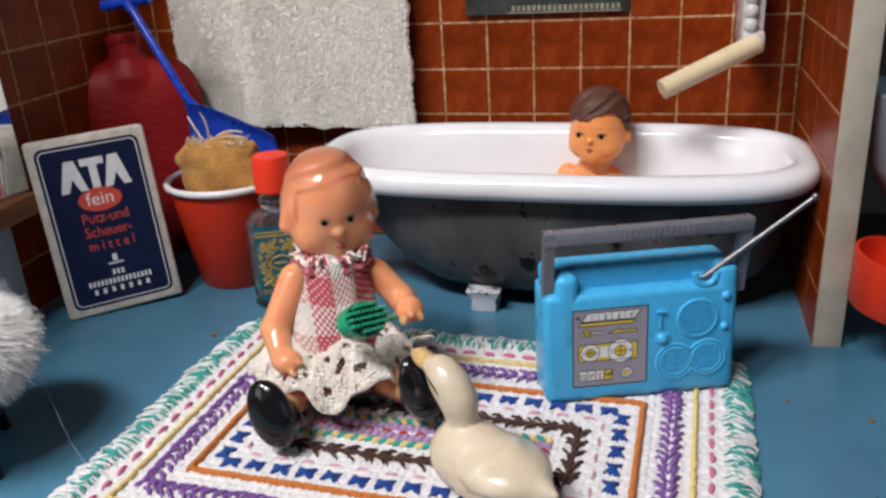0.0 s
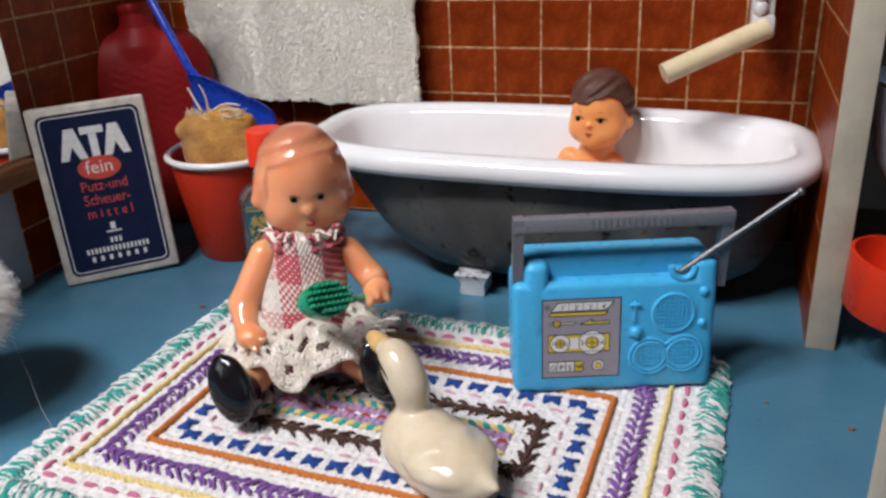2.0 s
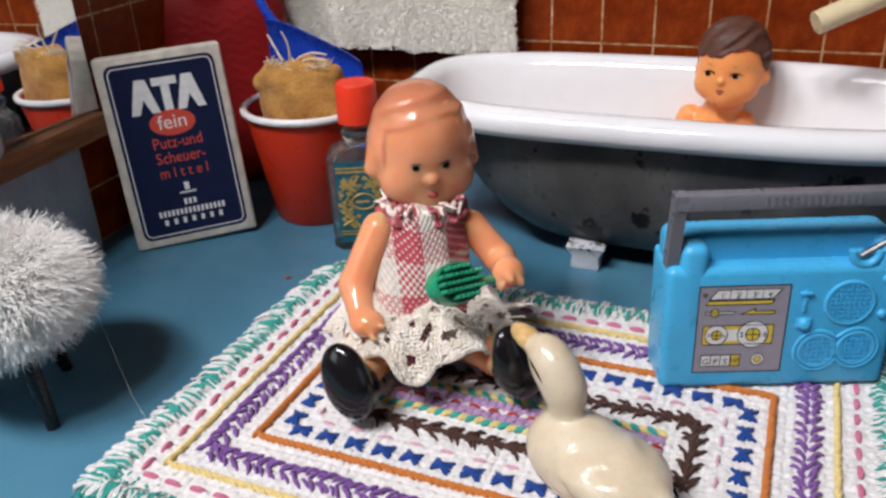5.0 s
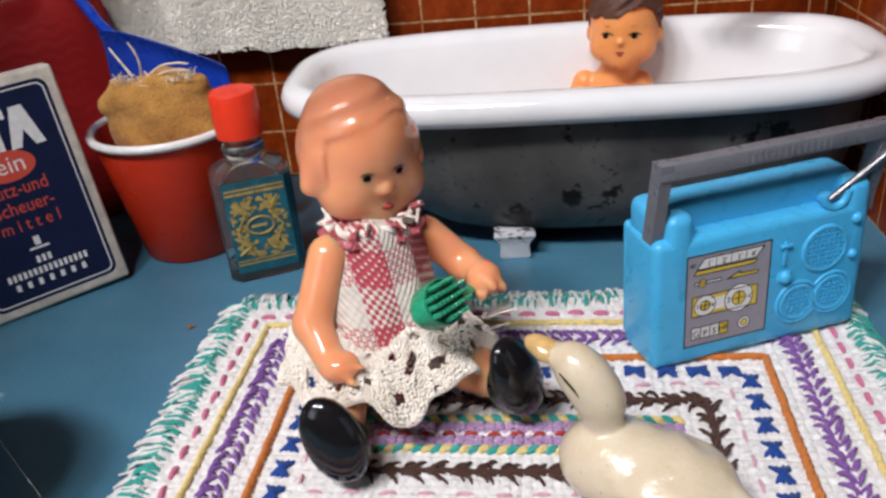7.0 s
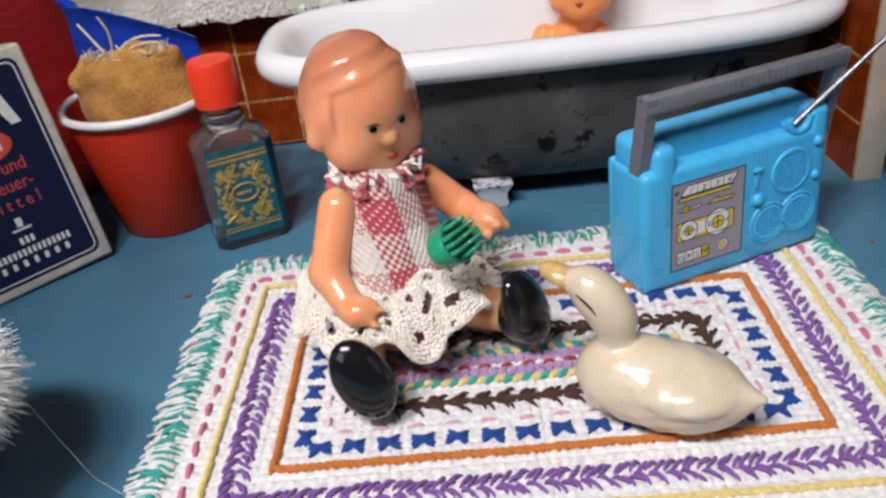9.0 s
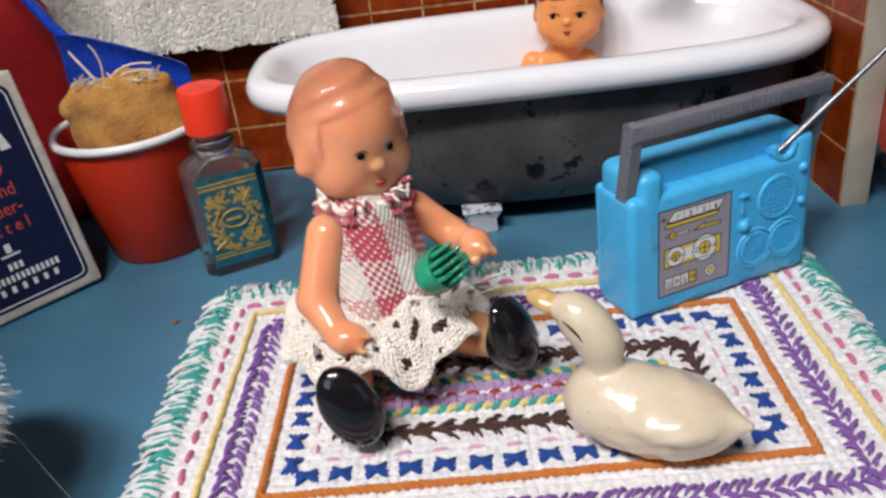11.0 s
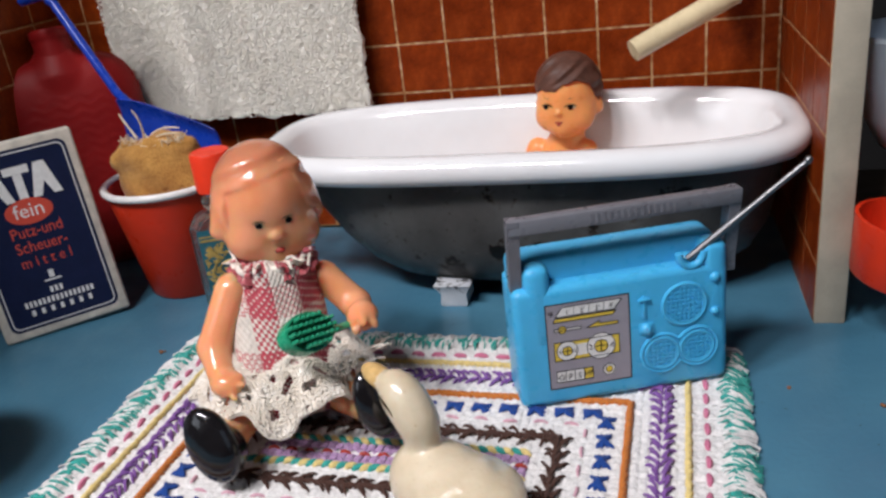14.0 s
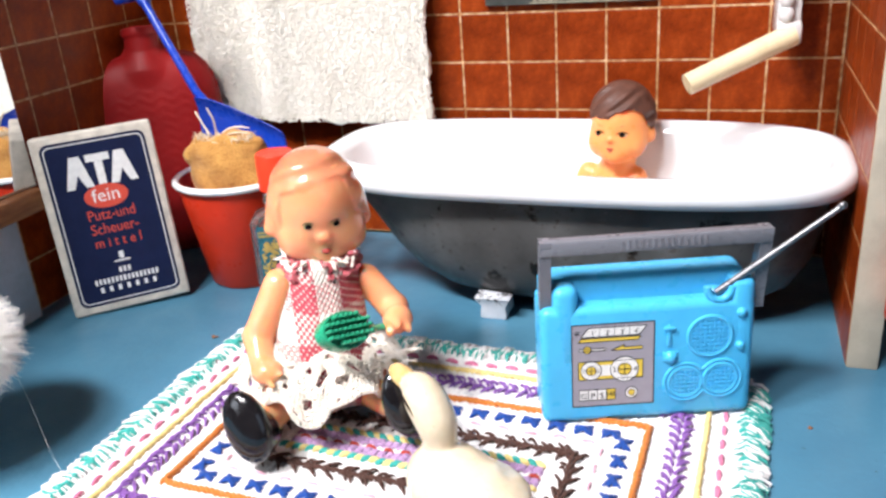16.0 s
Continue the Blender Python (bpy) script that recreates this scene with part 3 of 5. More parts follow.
def cross_mesh(half, r, seed):
    """A puffy crossed stitch of six strands grown together, as one piece."""
    rnd = random.Random(seed)
    ends = [tuple(c * half * rnd.uniform(.85, 1.1) for c in e) for e in ((-1, -.85, 1, .85), (-1, .85, 1, -.85), (-1, -.3, 1, .3), (-.75, .8, .75, -.8), (-1, .3, 1, -.3), (-.85, -.65, .85, .65))]

    def fn(X, Y, Z):
        d = None
        for k, (a, b, c, e) in enumerate(ends):
            one = np.minimum(s_cone(X, Y, Z, (a, b, -.02), (0, 0, .07), r * .7, r), s_cone(X, Y, Z, (c, e, -.02), (0, 0, .07), r * .7, r))
            d = one if d is None else smin(d, one, .025)
        return d

    v, f = nets(fn, (-half - .2, -half - .2, -.2), (half + .2, half + .2, .25), .036)
    return mesh_of("blue_cross", M().add(v, f), T_BLUE)


def crosses(off, gap, half, r):
    shapes = [cross_mesh(half, r, k) for k in range(3)]
    for n, (x, y, dx, dy, ox, oy) in enumerate(list(around(off, gap))):
        ob = new("blue_cross", shapes[n % 3])
        ob.parent = rug
        ob.matrix_basis = pose(x * CM, y * CM, (rug_top(x, y) + .02) * CM, 0, 0, math.degrees(math.atan2(dy, dx)) + random.choice((0, 180)) + random.uniform(-8, 8))


row("purple_embroidery", T_PURPLE, "purple wool feather stitches", feather(1.0, 0.42, 0.38, 0.055, 0.24))
row("orange_line", T_ORANGE, "orange twisted wool line", line(0.0, 0.36, 0.09))
row("yellow_line", T_YELLOW, "pale yellow twisted line", line(1.78, 0.36, 0.078))
dashes(2.32, 0.82, 0.5, 0.095, T_PINK)(0)
crosses(-0.68, 0.92, 0.27, 0.075)
dashes(-1.28, 0.95, 0.46, 0.055, T_PALE)(0)
row("brown_embroidery", T_BROWN, "dark brown feather stitches", feather(-2.05, 0.64, 0.38, 0.056, 0.28))
row("brown_stem", T_BROWN, "dark brown stem of the feather stitches", line(-2.05, 0.6, 0.075))


def twist(g, y, s, first):
    n = 34
    for k in range(n):
        if k % 2 == first:
            x = -4.4 + 8.8 * k / n
            stitch(g, x - 0.17, y - 0.08 * s, x + 0.2, y + 0.08 * s, 0.1, 0.1, jit=0.02)


row("green_twist", T_TEAL, "teal half of a twisted cord", lambda g: (twist(g, -0.62, 1, 0), twist(g, 0.62, -1, 0)))
row("yellow_twist", T_YELLOW, "yellow half of a twisted cord", lambda g: (twist(g, -0.62, 1, 1), twist(g, 0.62, -1, 1)))
row("lilac_chain", T_LILAC, "lilac chain stitches", lambda g: [stitch(g, x, y - .08 * s, x + .26, y + .08 * s, .05, .1) for y in (-.36, -.19, .2, .37) for s in (1, -1) for x in [-4.3 + .27 * k for k in range(32)]])
row("running_stitch", T_RED, "red running stitches", lambda g: [stitch(g, -4.1 + .62 * k, 0.0, -3.75 + .62 * k, 0.0, .07, .08) for k in range(14)])


def strand(g, x, y, dx, dy, ox, oy, back, reach, lean, r, up, end):
    base = rug_top(x, y)
    path = [(x - ox * back, y - oy * back, base - .02), (x - ox * back * .45, y - oy * back * .45, base + .06 + up), (x + dx * lean * .4, y + dy * lean * .4, base + .05 + up),
            (x + ox * reach * .55 + dx * lean, y + oy * reach * .55 + dy * lean, base - .03 + up), (x + ox * reach + dx * lean * 1.6, y + oy * reach + dy * lean * 1.6, .16), (x + ox * reach * .95 + dx * lean * 1.8, y + oy * reach * .95 + dy * lean * 1.8, .07)]
    g.tube(path, [r * .5, r * .9, r, r, r * .85, r * end], 7)


def white_fringe(g):
    for x, y, dx, dy, ox, oy in around(3.1, 0.075):
        clump = noise.noise(Vector((x * .9, y * .9, 5.0)))
        if random.random() < .16:
            continue
        strand(g, x, y, dx, dy, ox, oy, random.uniform(.1, .4), random.uniform(.35, .65) + .2 * clump + (.35 if ox < -.5 or oy > .5 else 0), random.uniform(-.2, .2) + .18 * clump, random.uniform(.035, .06) + .02 * max(0, clump), random.uniform(0, .08), .5)


def teal_fringe(g):
    for x, y, dx, dy, ox, oy in around(3.1, 0.085):
        clump = noise.noise(Vector((x * .8, y * .8, 11.0)))
        if random.random() < .16 - .4 * clump:
            continue
        near = ox > .5 or oy < -.5
        lean = random.uniform(-.28, .28)
        strand(g, x, y, dx, dy, ox, oy, random.uniform(.1, .45), random.uniform(.25, .6) if near else random.uniform(.25, .85), lean, random.uniform(.03, .05) + (0 if near else .012), random.uniform(.03, .10), .4)
        if near or clump > .25:
            for k in range(2):
                strand(g, x + ox * .2 + dx * .06 * k, y + oy * .2 + dy * .06 * k, dx, dy, ox, oy, .05, random.uniform(.20, .45) + .15 * max(0, clump), lean + random.uniform(-.3, .3), random.uniform(.02, .035), -.05, .4)


def corner_tangle(g):
    for k in range(90):
        x, y = -RW + random.uniform(-.15, 2.4) * (1 if k % 3 else .3), -RH + random.uniform(-.35, .3)
        path, a = [], random.uniform(0, 6.28)
        for n in range(7):
            path.append((x, y, .12 + .25 * random.random()))
            a += random.uniform(-.9, .9)
            x, y = x + .12 * math.cos(a), y + .12 * math.sin(a)
        g.tube(path, random.uniform(.03, .05), 6)


row("teal_tangle", T_TEAL, "tangled teal thread ends at the corner", corner_tangle)
row("white_fringe", T_WHITE, "white cotton tufts along the edge", white_fringe)
row("teal_fringe", T_TEAL, "teal overcast stitches along the edge", teal_fringe)
part("teal_binding", M().tube([(-RW - .05, -RH - .05, .16), (RW + .05, -RH - .05, .16), (RW + .05, RH + .05, .16), (-RW - .05, RH + .05, .16), (-RW - .05, -RH - .05, .16)], 0.14, 8), T_TEAL, rug)

# ---- scouring powder box ----
def rounded(w, h, r, n=6, cx=0.0, cy=0.0):
    """Outline of a rounded oblong in the x-z plane."""
    pts = []
    for qx, qz, a0 in ((1, 1, 0), (-1, 1, 90), (-1, -1, 180), (1, -1, 270)):
        for k in range(n + 1):
            a = radians(a0 + 90 * k / n)
            pts.append((cx + qx * (w / 2 - r) + r * math.cos(a), cy + qz * (h / 2 - r) + r * math.sin(a)))
    return pts


def plate(g, outline, y, depth, m=0):
    """A flat plate whose outline (x, z) faces -y."""
    return g.loft([[(x, y + depth, z) for x, z in outline], [(x, y, z) for x, z in outline]], m)


def frame_plate(g, outer, inner, y, depth, m=0):
    n = len(outer)
    rings = [[(x, y + depth, z) for x, z in outer], [(x, y, z) for x, z in outer], [(x, y, z) for x, z in inner], [(x, y + depth, z) for x, z in inner]]
    return g.loft(rings, m, caps=(False, False))


UP = pose(0, 0, 0, 90, 0, 0)
BW, BH, BT = 5.35, 8.58, 1.5
carton = thing("powder_box", "worn white and navy cardboard scouring powder box leaning back", "box", -24.95, 31.55, 0.12, rx=-9.5, ry=-1.9, rz=40)
part("carton", M().box((0, BT / 2, BH / 2), (BW, BT, BH), bev=0.14, seg=3), BOXWHITE, carton, "worn white cardboard")
part("front_panel", plate(M(), rounded(BW - 0.72, BH - 0.75, 0.38, 6, 0, BH / 2), -0.006, 0.01), NAVY, carton, "navy printed panel")
part("panel_border", frame_plate(M(), rounded(BW - 0.98, BH - 1.01, 0.3, 6, 0, BH / 2), rounded(BW - 1.08, BH - 1.11, 0.26, 6, 0, BH / 2), -0.012, 0.01), PRINTWHITE, carton, "thin white line")
LG = M()
for cx, kind in ((-0.96, "peak"), (0.03, "tee"), (1.0, "peak")):
    z0, z1, w = BH - 2.6, BH - 1.12, 1.22
    if kind == "peak":
        plate(LG, [(cx - w / 2, z0), (cx - w / 2 + .36, z0), (cx, z0 + .62), (cx + w / 2 - .36, z0), (cx + w / 2, z0), (cx + .22, z1), (cx - .22, z1)], -0.014, 0.01)
    else:
        LG.box((cx, -0.009, z1 - 0.17), (1.05, 0.01, 0.34))
        LG.box((cx, -0.009, (z0 + z1) / 2 - .17), (0.36, 0.01, z1 - z0 - .35))
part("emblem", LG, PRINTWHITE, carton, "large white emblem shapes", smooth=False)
oval = [(0.98 * math.cos(2 * math.pi * k / 40) + .02, BH - 3.1 + .56 * math.sin(2 * math.pi * k / 40)) for k in range(40)]
part("oval", plate(M(), oval, -0.016, 0.01), PRINTRED, carton, "red oval")
W = M()
W.text("fein", 0.88, 0, pose(0.02, -0.018, BH - 3.08) @ UP, 0.002)
part("white_lettering", W, PRINTWHITE, carton, smooth=False)
W = M()
for word, z, sz in (("Putz-und", BH - 3.97, 0.70), ("Scheuer-", BH - 4.64, 0.70), ("m i t t e l", BH - 5.30, 0.66)):
    W.text(word, sz, 0, pose(0.05, -0.012, z) @ UP @ Matrix.Diagonal((0.86, 1, 1, 1)), 0.004)
part("red_lettering", W, PRINTRED, carton, smooth=False)
W = M()
W.box((0, -0.009, BH - 5.98), (0.22, 0.01, 0.34)).box((0, -0.009, BH - 6.25), (0.7, 0.01, 0.08))
for z, n, step in ((BH - 6.68, 3, .2), (BH - 7.1, 16, .185)):
    for k in range(n):
        W.box(((k - (n - 1) / 2) * step, -0.009, z), (step * .62, 0.01, .26))
for k in range(7):
    W.box((-1.2 + 0.4 * k, -0.009, BH - 7.5), (0.15, 0.01, 0.25))
part("small_print", W, PRINTWHITE, carton, "white bars of small print", smooth=False)

# ---- red bucket with what stands in it ----
bucket = thing("bucket", "red plastic toy bucket with a white rim", "bucket", -21.25, 36.45, 0)
H0 = 5.35
part("pail", M().lathe([(0.0, 0.0), (2.0, 0.0), (2.1, 0.1), (2.98, H0), (2.82, H0), (1.95, 0.3), (0.0, 0.3)], 48, caps=(False, False)), RED, bucket)
part("rim", M().tube([(3.0 * math.cos(2 * math.pi * k / 48), 3.0 * math.sin(2 * math.pi * k / 48), H0 + .02) for k in range(49)], 0.17, 10), WHITE, bucket, "white rolled plastic rim")

verts, faces = nets(lambda X, Y, Z: smin(np.maximum(s_ell(X, Y, Z, (-20.85, 35.55, 5.4), (2.35, 1.0, 3.2)), Z - 7.55 + .12 * np.sin(2.2 * X) + .06 * np.sin(7 * X)), s_cone(X, Y, Z, (-22.9, 35.3, 6.6), (-19.1, 35.3, 7.3), .42, .35), 0.35) + 0.07 * np.sin(2.1 * X + 1.3 * Z) * np.cos(1.9 * Z + Y), (-24.5, 34, 1.8), (-17.8, 37.5, 8.8), 0.12)
solid("burlap_bag", M().add(verts, faces), BURLAP, (-20.75, 36.05, 3.2), "brown burlap bag with loose straw ends stuffed into the bucket", "bag")
S = M()
for (a, b, c) in (((-21.6, 35.2, 7.7), (-22.1, 35.3, 8.5), (-22.3, 35.4, 8.75)), ((-21.3, 35.3, 7.6), (-21.0, 35.1, 8.4), (-21.35, 35.0, 9.0)), ((-20.9, 35.2, 7.7), (-20.3, 35.1, 8.25), (-19.3, 35.1, 8.05)), ((-20.7, 35.2, 7.6), (-20.2, 35.0, 7.95), (-19.2, 34.9, 7.85)),
                  ((-21.9, 35.1, 7.4), (-21.4, 34.9, 7.1), (-20.8, 34.9, 7.2)), ((-20.9, 34.9, 7.2), (-20.6, 34.8, 7.6), (-21.0, 35.0, 7.9)), ((-22.6, 35.4, 6.9), (-22.9, 35.2, 6.6), (-22.7, 35.2, 6.2))):
    a, b, c = Vector(a), Vector(b), Vector(c)
    S.tube([a * (1 - t) ** 2 + b * 2 * t * (1 - t) + c * t * t for t in (0, .2, .4, .6, .8, 1)], [.05, .048, .046, .044, .04, .03], 6)
for k in range(60):
    a = Vector((random.uniform(-22.4, -19.2), random.uniform(35.0, 35.5), random.uniform(5.6, 7.6)))
    S.tube([a, a + Vector((random.uniform(-.15, .15), -.12, random.uniform(-.1, .2))), a + Vector((random.uniform(-.3, .3), -.1, random.uniform(-.2, .3)))], .02, 4)
for k in range(90):
    x = random.uniform(-22.3, -19.2)
    a = Vector((x, random.uniform(34.8, 35.5), 7.35 + .12 * math.sin(2.2 * x)))
    S.tube([a, a + Vector((random.uniform(-.1, .1), -.05, .15)), a + Vector((random.uniform(-.3, .3), random.uniform(-.25, .05), random.uniform(.15, .4)))], .022, 4)
solid("straw", S, STRAW, (-20.9, 35.2, 7.2), "loose straw threads on the burlap bag", "straw")

spade = thing("toy_spade", "blue plastic toy spade standing in the bucket", "spade", -21.2, 36.5, 0)
BL = M()
rings = []
for k in range(15):
    t = k / 14
    top = 9.35 - 1.85 * t - .25 * (1 - t) ** 6
    low = 4.9 + .2 * t
    x = -2.05 + 4.8 * t
    ring = []
    for side in (0, 1):
        for j in (range(9) if side == 0 else range(8, -1, -1)):
            q = j / 8
            curl = -.28 * max(0, 1 - q * 7) - .2 * max(0, 1 - 9 * min(t, 1 - t))
            ring.append((x - .25 * q * (1 - t), .75 - .35 * t + curl + .13 * side, top + (low - top) * q))
    rings.append(ring)
BL.loft(rings)
part("blade", BL, BLUE, spade, angle=50)
part("handle", M().tube([(-1.55, .7, 8.7), (-2.05, .6, 9.3), (-4.0, 1.35, 12.1), (-5.2, 1.85, 13.85)], [.17, .21, .21, .21], 10), BLUE, spade)
part("grip", M().tube([(-6.7, 1.85, 13.75), (-5.3, 1.9, 13.95), (-4.0, 1.95, 14.1)], .3, 10).tube([(-5.25, 1.87, 13.9), (-5.0, 1.8, 13.5)], .3, 10), BLUE, spade)

# ---- cologne bottle ----
cologne = thing("cologne_bottle", "small glass cologne bottle, teal and gold label, red cap", "bottle", -17.45, 33.9, 0, rz=22)


def hexring(z, w, d, c=0.32):
    return [(-w + c, -d, z), (w - c, -d, z), (w, -d + c * 1.2, z), (w, d - c * 1.2, z), (w - c, d, z), (-w + c, d, z), (-w, d - c * 1.2, z), (-w, -d + c * 1.2, z)]


BO = M().loft([hexring(0, 1.38, .87), hexring(.12, 1.5, .97), hexring(.5, 1.48, .95), hexring(4.2, 1.48, .95), hexring(4.5, 1.28, .82), hexring(4.72, .72, .66, .25)], caps=(True, False))
BO.lathe([(.72, 4.72), (.66, 4.85), (.78, 5.0), (.82, 5.15), (.76, 5.3), (.62, 5.4), (.6, 5.75)], 24, caps=(False, True))
BO.loft([hexring(4.62, .62, .56, .25), hexring(4.4, 1.12, .68), hexring(4.1, 1.34, .81), hexring(.5, 1.34, .81), hexring(.35, 1.25, .75)], caps=(True, True))
part("glass_body", BO, GLASS, cologne, "clear faceted glass", angle=25)
LB = plate(M(), [(-1.16, .4), (1.16, .4), (1.16, 4.15), (-1.16, 4.15)], -.962, .01)
LB.add([(1.16, -.962, .4), (1.47, -.57, .4), (1.47, -.57, 4.15), (1.16, -.962, 4.15)], [(0, 1, 2, 3)])
lab = part("paper_label", LB, TEALLABEL, cologne, "teal paper label with gold ornament", smooth=False)
GO = M()
for z, h in ((3.85, .07), (3.68, .1), (.78, .07), (.92, .05)):
    GO.box((0, -.975, z), (2.2, .012, h))
for k in range(210):
    a = random.uniform(0, 6.28)
    rr = random.uniform(.5, 1.0)
    GO.ell((rr * 1.05 * math.copysign(abs(math.cos(a)) ** .7, math.cos(a)), -.976, 2.25 + 1.3 * rr * math.copysign(abs(math.sin(a)) ** .7, math.sin(a))), (random.uniform(.04, .13), .012, random.uniform(.03, .10)), n=8, k=4)
for s in (-1, 1):
    GO.tube([(s * .95, -.975, 1.2), (s * .5, -.98, 1.5), (s * .85, -.98, 2.2), (s * .45, -.98, 2.9), (s * .8, -.975, 3.4)], .05, 6)
GO.tube([(.42 * math.cos(.26 * k) * 1.2, -.975, 2.3 + .36 * math.sin(.26 * k)) for k in range(25)], .045, 6)
GO.box((-0.05, -.98, 2.3), (.6, .012, .1))
part("gold_ornament", GO, GOLD, lab, "gold scrolls and bars")
part("cap", M().lathe([(.80, 5.62), (.88, 5.66), (.86, 7.2), (.80, 7.3), (0, 7.33)], 36, caps=(True, False)), CAPRED, cologne, "red plastic screw cap")

# ---- hot water bottle ----
def hwb(X, Y, Z):
    wide = 3.5 - .25 * np.clip((3.0 - Z) / 3.0, 0, 1)
    e = np.power(np.abs(X / wide), 3.4) + np.power(np.abs((Z - 5.4) / 5.4), 5.4) + np.power(np.abs(Y / 1.25), 2.2)
    body = (np.power(e, 0.36) - 1) * 1.3
    body = smin(body, s_cone(X, Y, Z, (0, 0, 9.9), (0, 0, 10.9), 1.2, .9), .4)
    zig = np.abs(((X / 0.55) % 2) - 1)
    ridge = np.clip(np.cos(2 * math.pi * (Z / 0.5 + zig * .7)), 0, 1)
    mask = np.clip((2.3 - np.abs(X)) * 4, 0, 1) * np.clip((Z - 1.0) * 3, 0, 1) * np.clip((9.0 - Z) * 3, 0, 1) * (Y < 0)
    seam = .05 * np.exp(-(Y / .09) ** 2)
    return body - 0.018 * ridge * mask - seam


def hwb_neck(X, Y, Z):
    neck = s_cone(X, Y, Z, (0, 0, 10.2), (0, 0, 11.7), .98, .88)
    lip = np.maximum(s_cone(X, Y, Z, (0, 0, 11.7), (0, 0, 12.3), .96, .94), np.abs(Z - 11.95) - .2)
    d = np.maximum(smin(neck, lip, .15), 9.8 - Z)
    return np.maximum(d, -s_cone(X, Y, Z, (0, 0, 11.6), (0, 0, 13.2), .6, .75))


warm = thing("hot_water_bottle", "dark red rubber hot water bottle leaning in the tiled corner", "bottle", -27.05, 38.75, 0.1, rx=-10, ry=-2, rz=32)
for nm, fn, lo, hi, st in (("bladder", hwb, (-4.2, -1.8, -.6), (4.2, 1.8, 12.6), .1), ("funnel_neck", hwb_neck, (-1.7, -1.7, 9.5), (1.7, 1.7, 12.8), .09)):
    verts, faces = nets(fn, lo, hi, st)
    part(nm, M().add(verts, faces), RUBBER, warm, "moulded with raised chevrons" if nm == "bladder" else "")

# ---- terry towel on the back wall ----
towel = thing("towel", "cream white looped terry towel hanging on the tiles", "towel", -19.75, 42.35, 0)
TW, Z0, Z1 = 6.85, 6.72, 21.5


def towel_y(x, z):
    fold = -0.34 * math.exp(-((x + 2.0) / 0.8) ** 2) + 0.26 * math.exp(-((x + 3.4) / 0.7) ** 2)
    return fold - 0.25 * math.sin(0.33 * x + 0.4) * (1 - 0.02 * z) + 0.05 * math.sin(0.9 * z + x)


nx, nz, verts, faces = 170, 180, [], []
for s in (0, 1):
    for j in range(nz + 1):
        for i in range(nx + 1):
            x, z = -TW + 2 * TW * i / nx, Z0 + (Z1 - Z0) * j / nz
            x += 0.12 * math.sin(2.1 * z) + 0.05 * math.sin(7 * z)
            if j == 0:
                z += 0.12 * math.sin(3 * x) - 0.15 * math.sin(.8 * x)
            curl = .05 * noise.noise(Vector((x * 2.6, 1, z * 2.6))) + .025 * noise.noise(Vector((x * 8, 1, z * 8)))
            verts.append((x + .03 * noise.noise(Vector((x * 7, 3, z * 7))), towel_y(x, z) + (-.12 - curl if s == 0 else .2), z))
per = (nx + 1) * (nz + 1)
for j in range(nz):
    for i in range(nx):
        a = j * (nx + 1) + i
        faces.append((a, a + 1, a + nx + 2, a + nx + 1))
        b = a + per
        faces.append((b + nx + 1, b + nx + 2, b + 1, b))
for i in range(nx):
    faces.append((i + 1, i, i + per, i + 1 + per))
for j in range(nz):
    a = j * (nx + 1)
    faces.append((a, a + nx + 1, a + nx + 1 + per, a + per))
    a += nx
    faces.append((a + nx + 1, a, a + per, a + nx + 1 + per))
part("cloth", M().add(verts, faces), TERRY, towel)
L = M()
for k in range(30000):
    x, z = random.uniform(-TW - .08, TW + .08), Z0 - .1 + (Z1 - Z0 - 4.5) * random.random()
    y = towel_y(x, z) - .14
    a, r, h = random.uniform(0, 6.28), random.uniform(.018, .045), random.uniform(.04, .11)
    dx, dz, sag = math.cos(a) * r, math.sin(a) * r, random.uniform(.0, .05)
    L.tube([(x - dx, y + .05, z - dz), (x - dx * 1.1, y - h * .7, z - dz * .6 - sag * .5), (x, y - h, z - sag), (x + dx * 1.1, y - h * .7, z + dz * .6 - sag * .5), (x + dx, y + .05, z + dz)], .021, 3, caps=(False, False))
part("terry_surface", L, TERRY, towel, "short cotton loops", kind="stuff")

# ---- tap over the tub ----
tap = thing("tap", "ivory plastic bath tap with an angled spout", "tap", 4.1, 41.9, 0)
part("spout", M().tube([(-0.15, -2.4, 11.1), (-4.1, -4.25, 9.46)], [.46, .44], 20), IVORY, tap)
part("bracket", M().box((-.35, -.55, 13.4), (.95, 3.6, 5.2), bev=.12).box((-.30, -2.3, 11.15), (1.0, .6, 1.0), bev=.2), CLEARWHITE, tap, "milky plastic upright")
LV = M()
for z in (11.9, 12.5, 13.1, 13.7):
    LV.ell((-.45, -2.45, z), (.3, .26, .36))
part("lever", LV, CLEARWHITE, tap, "lumpy milky lever")

# ---- plaque ----
plaque = thing("plaque", "dark worn enamel plaque with dull lettering on the tiles", "plaque", -5.85, 43.0, 12.25)
part("plate", M().box((0, 0, 2.2), (8.2, .16, 4.4), bev=.06), PLAQUE, plaque)
PB = M()
for k in range(21):
    PB.box((-1.6 + .26 * k, -.085, .3), (.16, .012, .26))
PB.box((0.9, -.085, .09), (5.6, .012, .06))
part("lettering", PB, PLAQUEPRINT, plaque, "dull bars of lettering", smooth=False)

